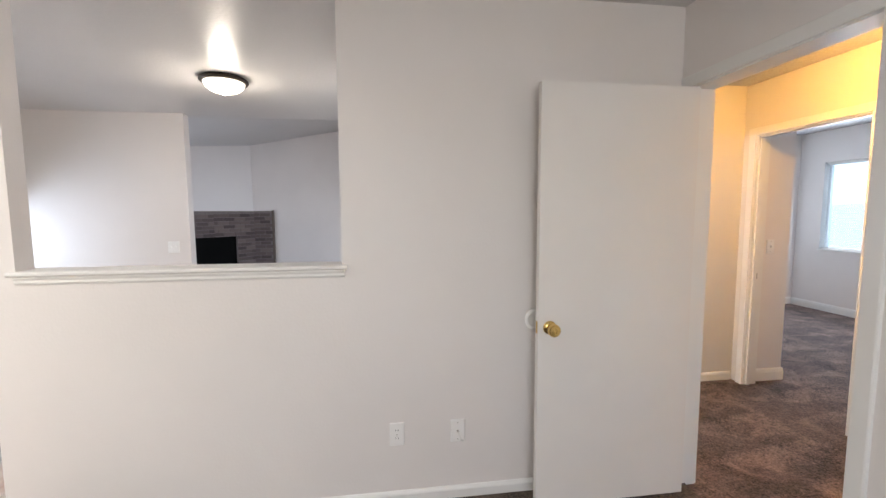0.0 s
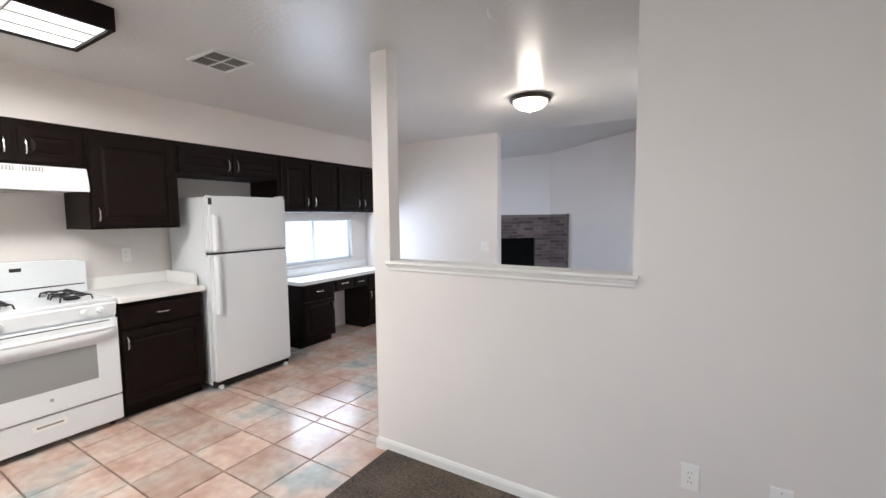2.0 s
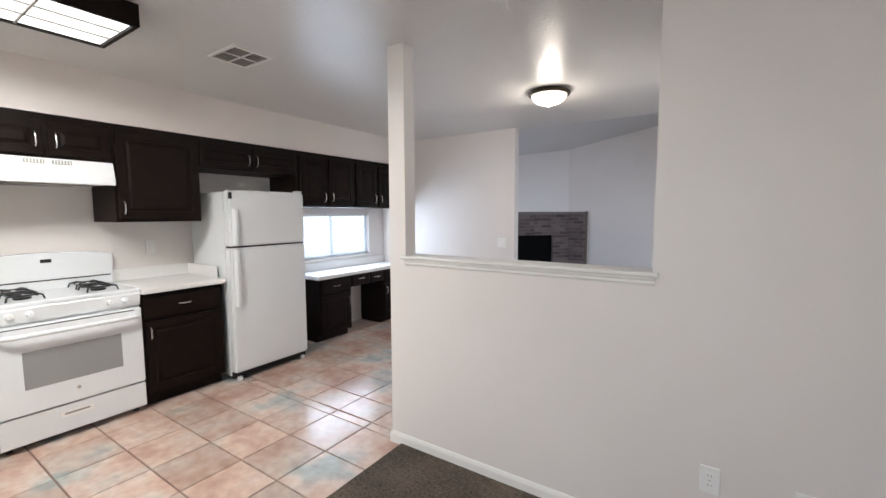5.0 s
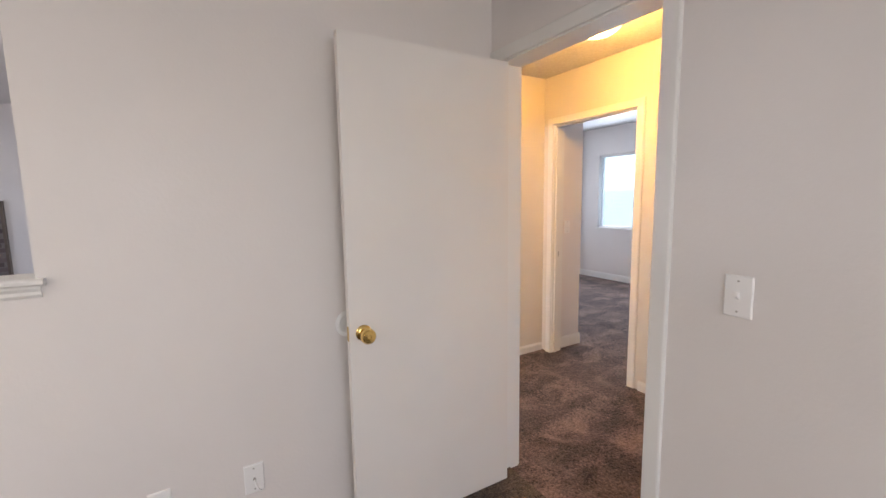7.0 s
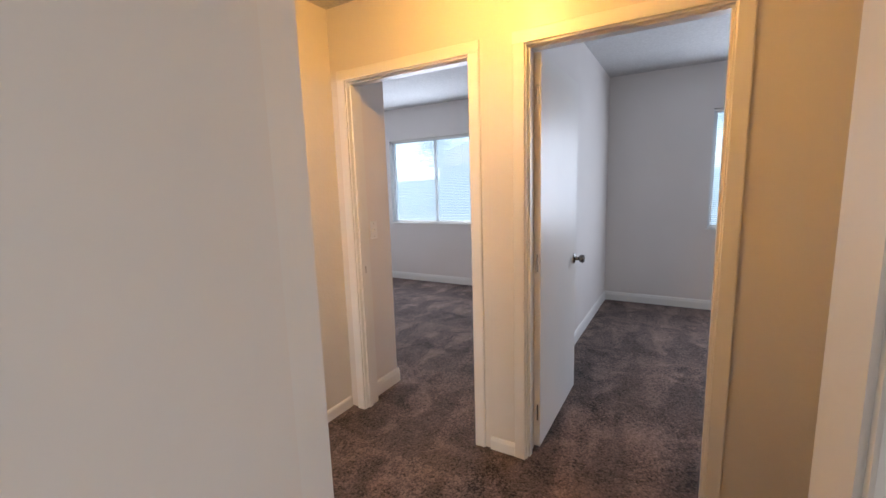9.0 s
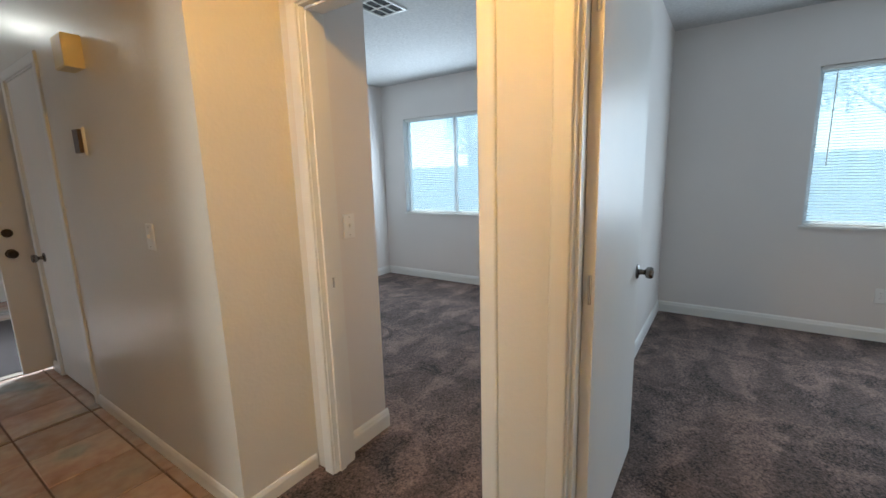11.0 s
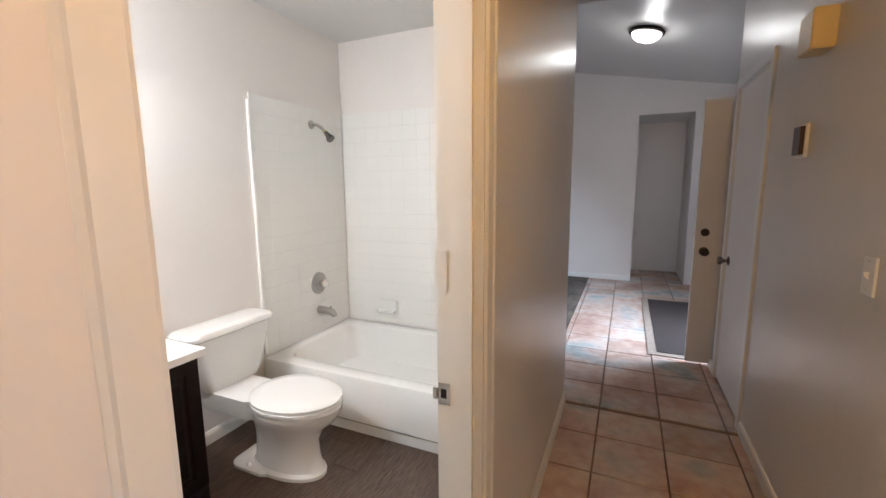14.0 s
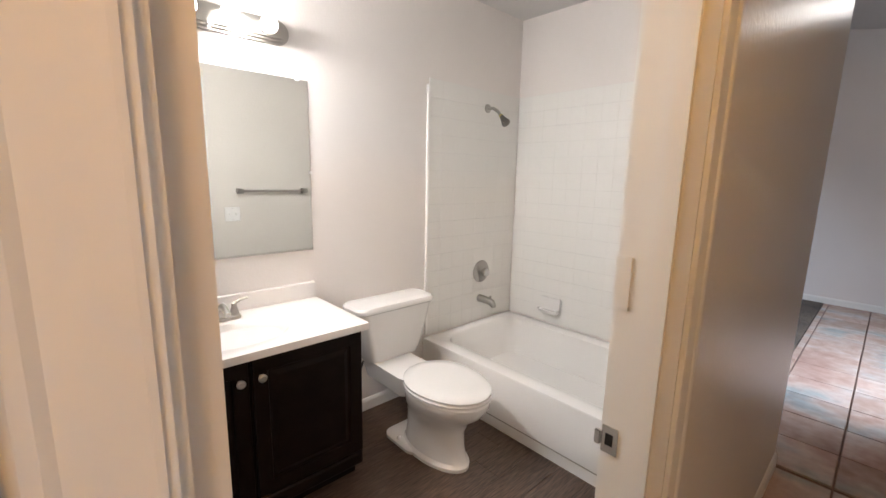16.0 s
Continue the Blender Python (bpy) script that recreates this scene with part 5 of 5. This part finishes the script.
def tree(p, h, r, seed):
    rnd = random.Random(seed)
    th = thing("tree", p, "leafy green tree beyond the back fence", "tree", "garden trees")
    bm = bmesh.new()
    tube(bm, [(p[0], p[1], p[2]), (p[0] + .1, p[1], p[2] + h * .3), (p[0], p[1] + .1, p[2] + h * .7)], [.16, .12, .05], 8)
    for k in range(5):
        a = k * 1.3
        tube(bm, [(p[0], p[1], p[2] + h * (.35 + .06 * k)), (p[0] + r * .6 * math.cos(a), p[1] + r * .6 * math.sin(a), p[2] + h * (.6 + .06 * k))], [.06, .02], 6)
    piece("trunk", bm, BARK, th, smooth=True)
    verts, faces = [], []
    blobs = [(p[0] + rnd.uniform(-.7, .7) * r, p[1] + rnd.uniform(-.7, .7) * r, p[2] + h * rnd.uniform(.5, .95), r * rnd.uniform(.25, .5)) for _ in range(14)]
    for _ in range(2600):
        b = rnd.choice(blobs)
        d = Vector((rnd.gauss(0, 1), rnd.gauss(0, 1), rnd.gauss(0, 1))).normalized() * b[3] * rnd.uniform(.6, 1.05)
        c = Vector(b[:3]) + d
        u = Vector((rnd.gauss(0, 1), rnd.gauss(0, 1), rnd.gauss(0, 1))).normalized()
        w = u.orthogonal().normalized()
        s = rnd.uniform(.05, .11)
        i = len(verts)
        verts += [c - u * s, c + w * s * .5, c + u * s, c - w * s * .5]
        faces.append((i, i + 1, i + 2, i + 3))
    me = bpy.data.meshes.new("crown")
    me.from_pydata(verts, [], faces)
    me.materials.append(LEAF)
    o = new("crown", me)
    o.parent = th
    o.location = -Vector(p)
    return th


for i, (x, y, h, r) in enumerate(((15, 7.0, 5.2, 2.2), (17, 10.5, 6.0, 2.6), (16, 1.5, 5.0, 2.2), (18, -2.5, 5.6, 2.5))):
    tree((x, y, -0.12), h, r, i)
fc = thing("fence", (12, 2, -0.12), "pale weathered wooden board fence behind the house", "fence")
FENCE = mat("fence_wood", (0.62, 0.66, 0.68), 0.8, noise_scale=8, var=0.2)
for k in range(90):
    y = -8 + k * 0.25
    pbox("board", (12.0, y, -0.12), (12.02, y + 0.246, 1.62 + 0.02 * math.sin(k * 2.3)), FENCE, fc)
for z in (0.2, 1.3):
    pbox("rail", (12.02, -8, z), (12.06, 14.5, z + .09), FENCE, fc)
hs = thing("neighbour_house", (22, 8, -0.12), "pale stucco house with a low tiled roof beyond the fence", "house")
pbox("wall", (21, 5.5, -0.12), (27, 13, 2.5), mat("stucco", (0.55, 0.48, 0.42), 0.9, noise_scale=6), hs)
bm = bmesh.new()
loft(bm, [[(20.5, y, 2.5), (24, y, 3.9), (27.5, y, 2.5)] for y in (5.0, 13.5)])
piece("roof", bm, mat("roof_tiles", (0.30, 0.16, 0.12), 0.8, noise_scale=5), hs)
# Made-up sunlit backdrop that fills the kitchen window with a bright tone.
PALE_FENCE = mat("pale_fence_wood", (0.86, 0.80, 0.80), 0.8, noise_scale=8, var=0.1)
kf = thing("fence", (-7.5, 3.6, -0.12), "pale board fence, made up to whiten the kitchen window view", "fence")
for k in range(30):
    y = 0 + k * 0.25
    pbox("board", (-7.5, y, -0.12), (-7.48, y + 0.246, 1.75), PALE_FENCE, kf)

# ---- pieces: tiles and bricks ----
def tile_mat():
    m = bpy.data.materials.new("floor_tile")
    m.use_nodes = True
    n, l = m.node_tree.nodes, m.node_tree.links
    b = n["Principled BSDF"]
    b.inputs["Roughness"].default_value = 0.22
    geo = n.new("ShaderNodeNewGeometry")
    oi = n.new("ShaderNodeObjectInfo")

    def ramp(scale, stops, detail=5):
        t = n.new("ShaderNodeTexNoise")
        t.inputs["Scale"].default_value, t.inputs["Detail"].default_value = scale, detail
        l.new(geo.outputs["Position"], t.inputs["Vector"])
        r = n.new("ShaderNodeValToRGB")
        e = r.color_ramp.elements
        e[0].position, e[0].color = stops[0][0], (*stops[0][1], 1)
        e[1].position, e[1].color = stops[-1][0], (*stops[-1][1], 1)
        for p, c in stops[1:-1]:
            x = e.new(p)
            x.color = (*c, 1)
        l.new(t.outputs["Fac"], r.inputs["Fac"])
        return r
    a = ramp(2.3, [(0.34, (0.50, 0.33, 0.27)), (0.46, (0.60, 0.45, 0.37)), (0.56, (0.62, 0.53, 0.47)), (0.66, (0.42, 0.46, 0.45))], 4)
    c = ramp(14, [(0.3, (0.70, 0.62, 0.60)), (0.7, (1.0, 1.0, 1.0))])
    mx = n.new("ShaderNodeMix")
    mx.data_type, mx.blend_type = "RGBA", "MULTIPLY"
    mx.inputs["Factor"].default_value = 0.7
    l.new(a.outputs[0], mx.inputs["A"])
    l.new(c.outputs[0], mx.inputs["B"])
    hsv = n.new("ShaderNodeHueSaturation")
    mr_ = n.new("ShaderNodeMapRange")
    mr_.inputs["To Min"].default_value, mr_.inputs["To Max"].default_value = 0.85, 1.12
    l.new(oi.outputs["Random"], mr_.inputs["Value"])
    l.new(mr_.outputs[0], hsv.inputs["Value"])
    l.new(mx.outputs["Result"], hsv.inputs["Color"])
    l.new(hsv.outputs[0], b.inputs["Base Color"])
    k = n.new("ShaderNodeBump")
    k.inputs["Strength"].default_value, k.inputs["Distance"].default_value = 0.25, 0.003
    t = n.new("ShaderNodeTexNoise")
    t.inputs["Scale"].default_value = 12
    l.new(geo.outputs["Position"], t.inputs["Vector"])
    l.new(t.outputs["Fac"], k.inputs["Height"])
    l.new(k.outputs["Normal"], b.inputs["Normal"])
    return m


FT = tile_mat()
cache = {}


def tile_floor(name, gx, gy, rects, px=0.3455, py=0.3365):
    """Square floor tiles on a grid through (gx, gy), cut to the rectangles (x0, x1, y0, y1)."""
    top = new(name)
    tagged(top, kind="structure")
    g = 0.004
    for x0, x1, y0, y1 in rects:
        for i in range(math.floor((x0 - gx) / px), math.ceil((x1 - gx) / px)):
            for j in range(math.floor((y0 - gy) / py), math.ceil((y1 - gy) / py)):
                a, b = max(x0, gx + i * px) + g, min(x1, gx + (i + 1) * px) - g
                c, d = max(y0, gy + j * py) + g, min(y1, gy + (j + 1) * py) - g
                if b - a < 0.02 or d - c < 0.02:
                    continue
                key = (round(b - a, 3), round(d - c, 3))
                if key not in cache:
                    bm = bmesh.new()
                    w, h = (b - a) / 2, (d - c) / 2
                    loft(bm, [[(-w + q, -h + q, z), (w - q, -h + q, z), (w - q, h - q, z), (-w + q, h - q, z)] for q, z in ((0, -0.011), (0, -0.003), (0.003, 0.0))])
                    me = bpy.data.meshes.new("tile")
                    bmesh.ops.recalc_face_normals(bm, faces=bm.faces)
                    bm.to_mesh(me)
                    bm.free()
                    me.materials.append(FT)
                    cache[key] = me
                o = new("tile", cache[key])
                o.location = ((a + b) / 2, (c + d) / 2, 0)
                o.parent = top
                tagged(o, kind="structure")


def planks():
    top = new("floor_bath_planks")
    tagged(top, kind="structure")
    rnd = random.Random(5)
    n, l = VINYL.node_tree.nodes, VINYL.node_tree.links
    b = n["Principled BSDF"]
    tc, mp, wv, oi = n.new("ShaderNodeTexCoord"), n.new("ShaderNodeMapping"), n.new("ShaderNodeTexNoise"), n.new("ShaderNodeObjectInfo")
    mp.inputs["Scale"].default_value = (38, 3, 1)
    l.new(tc.outputs["Object"], mp.inputs["Vector"])
    l.new(mp.outputs[0], wv.inputs["Vector"])
    wv.noise_dimensions = "4D"
    wv.inputs["Detail"].default_value = 6
    wmul = n.new("ShaderNodeMath")
    wmul.operation = "MULTIPLY"
    wmul.inputs[1].default_value = 40
    l.new(oi.outputs["Random"], wmul.inputs[0])
    l.new(wmul.outputs[0], wv.inputs["W"])
    r = n.new("ShaderNodeValToRGB")
    e = r.color_ramp.elements
    e[0].position, e[0].color = 0.32, (0.034, 0.021, 0.016, 1)
    e[1].position, e[1].color = 0.68, (0.150, 0.094, 0.066, 1)
    l.new(wv.outputs["Fac"], r.inputs["Fac"])
    l.new(r.outputs[0], b.inputs["Base Color"])
    w = 0.15
    for i in range(11):
        x = -0.248 + i * w
        y = 2.04 - rnd.uniform(0, 1.0)
        while y < 3.80:
            a, b2, y = max(y, 2.04), min(y + 1.2, 3.80), y + 1.2
            if b2 - a < 0.03:
                continue
            x1 = min(x + w, 1.52)
            bm = bmesh.new()
            cx, cy = (x + x1) / 2, (a + b2) / 2
            loft(bm, [[(x + q - cx, a + q - cy, z), (x1 - q - cx, a + q - cy, z), (x1 - q - cx, b2 - q - cy, z), (x + q - cx, b2 - q - cy, z)] for q, z in ((.0006, -.0055), (.0006, -.0008), (.0016, 0))])
            o = part("plank", bm, VINYL, top, kind="structure")
            o.location = (cx, cy, 0)


planks()
tile_floor("floor_kitchen_tiles", -3.03, 0.241, [(-4.12, -1.64, -0.98, 2.0), (-4.12, -0.6, 2.005, 4.66)])
tile_floor("floor_hall_tiles", 1.727, 3.639, [(1.506, 2.48, 3.05, 4.62), (1.33, 3.20, 4.625, 8.69), (1.92, 2.62, 8.69, 9.66)])


def brick_mat():
    m = mat("fire_brick", (0.11, 0.075, 0.07), 0.9, noise_scale=30, var=0.3, bump=0.6, bump_scale=80)
    n, l = m.node_tree.nodes, m.node_tree.links
    oi, r = n.new("ShaderNodeObjectInfo"), n.new("ShaderNodeValToRGB")
    e = r.color_ramp.elements
    e[0].color, e[1].color = (0.085, 0.066, 0.064, 1), (0.19, 0.145, 0.135, 1)
    l.new(oi.outputs["Random"], r.inputs["Fac"])
    l.new(r.outputs[0], n["Principled BSDF"].inputs["Base Color"])
    return m


BR = brick_mat()


def bricks(F, u0, u1, v0, v1, hole=None):
    L, Hh, g = 0.205, 0.070, 0.010
    rows = int((v1 - v0) / Hh)
    for j in range(rows):
        v = v0 + j * Hh
        u = u0 - (L / 2 if j % 2 else 0)
        while u < u1 - 0.02:
            a, b = max(u, u0), min(u + L - g, u1)
            u += L
            if b - a < 0.03:
                continue
            spans = [(a, b)]
            if hole and v + Hh > hole[2] and v < hole[3]:
                spans = [(a, min(b, hole[0])), (max(a, hole[1]), b)]
            for a2, b2 in spans:
                if b2 - a2 < 0.03:
                    continue
                bm = bmesh.new()
                obox(bm, F, a2, b2, v + g / 2, v + Hh - g / 2, 0.081, 0.090)
                piece("brick", bm, BR, fp)


bricks(FDG, 0.02, 0.80, 0.45, 1.48, (0.38, 1.30, 0.25, 1.0))
bricks(FDG, 0.80, 1.68, 1.0, 1.48)
bricks(FNW, 0.04, 0.37, 0.46, 1.48)


def wall_tiles(name, F, u0, u1, v0, v1, s=0.108):
    top = new(name)
    tagged(top, kind="structure")
    tiles = {}
    nu, nv = math.ceil((u1 - u0) / s), int((v1 - v0) / s + 0.5)
    bm = bmesh.new()
    obox(bm, F, u0, u1, v0, v0 + nv * s, 0.0005, 0.004)
    ob = part("grout_bed", bm, TILE_GROUT, top, kind="structure")
    for i in range(nu):
        for j in range(nv):
            a, b = u0 + i * s, min(u0 + (i + 1) * s, u1)
            if b - a < 0.02:
                continue
            bm = bmesh.new()
            g, gv = 0.0002, 0.0009
            c, d = v0 + j * s, v0 + (j + 1) * s
            loft(bm, [[F(a + g + q, c + gv + q, w), F(b - g - q, c + gv + q, w), F(b - g - q, d - gv - q, w), F(a + g + q, d - gv - q, w)] for q, w in ((0, 0.004), (0, 0.0062), (0.0015, 0.0068))])
            part("tile", bm, TILE_W, top, kind="structure")


TILE_GROUT = mat("white_grout", (0.73, 0.72, 0.70), 0.4)
wall_tiles("wall_tiles_back", lambda u, v, w: (u, 4.70 - w, v), -0.240, 1.383, 0.350, 1.93)
wall_tiles("wall_tiles_end", lambda u, v, w: (-0.248 + w, u, v), 3.822, 4.690, 0.350, 1.93)
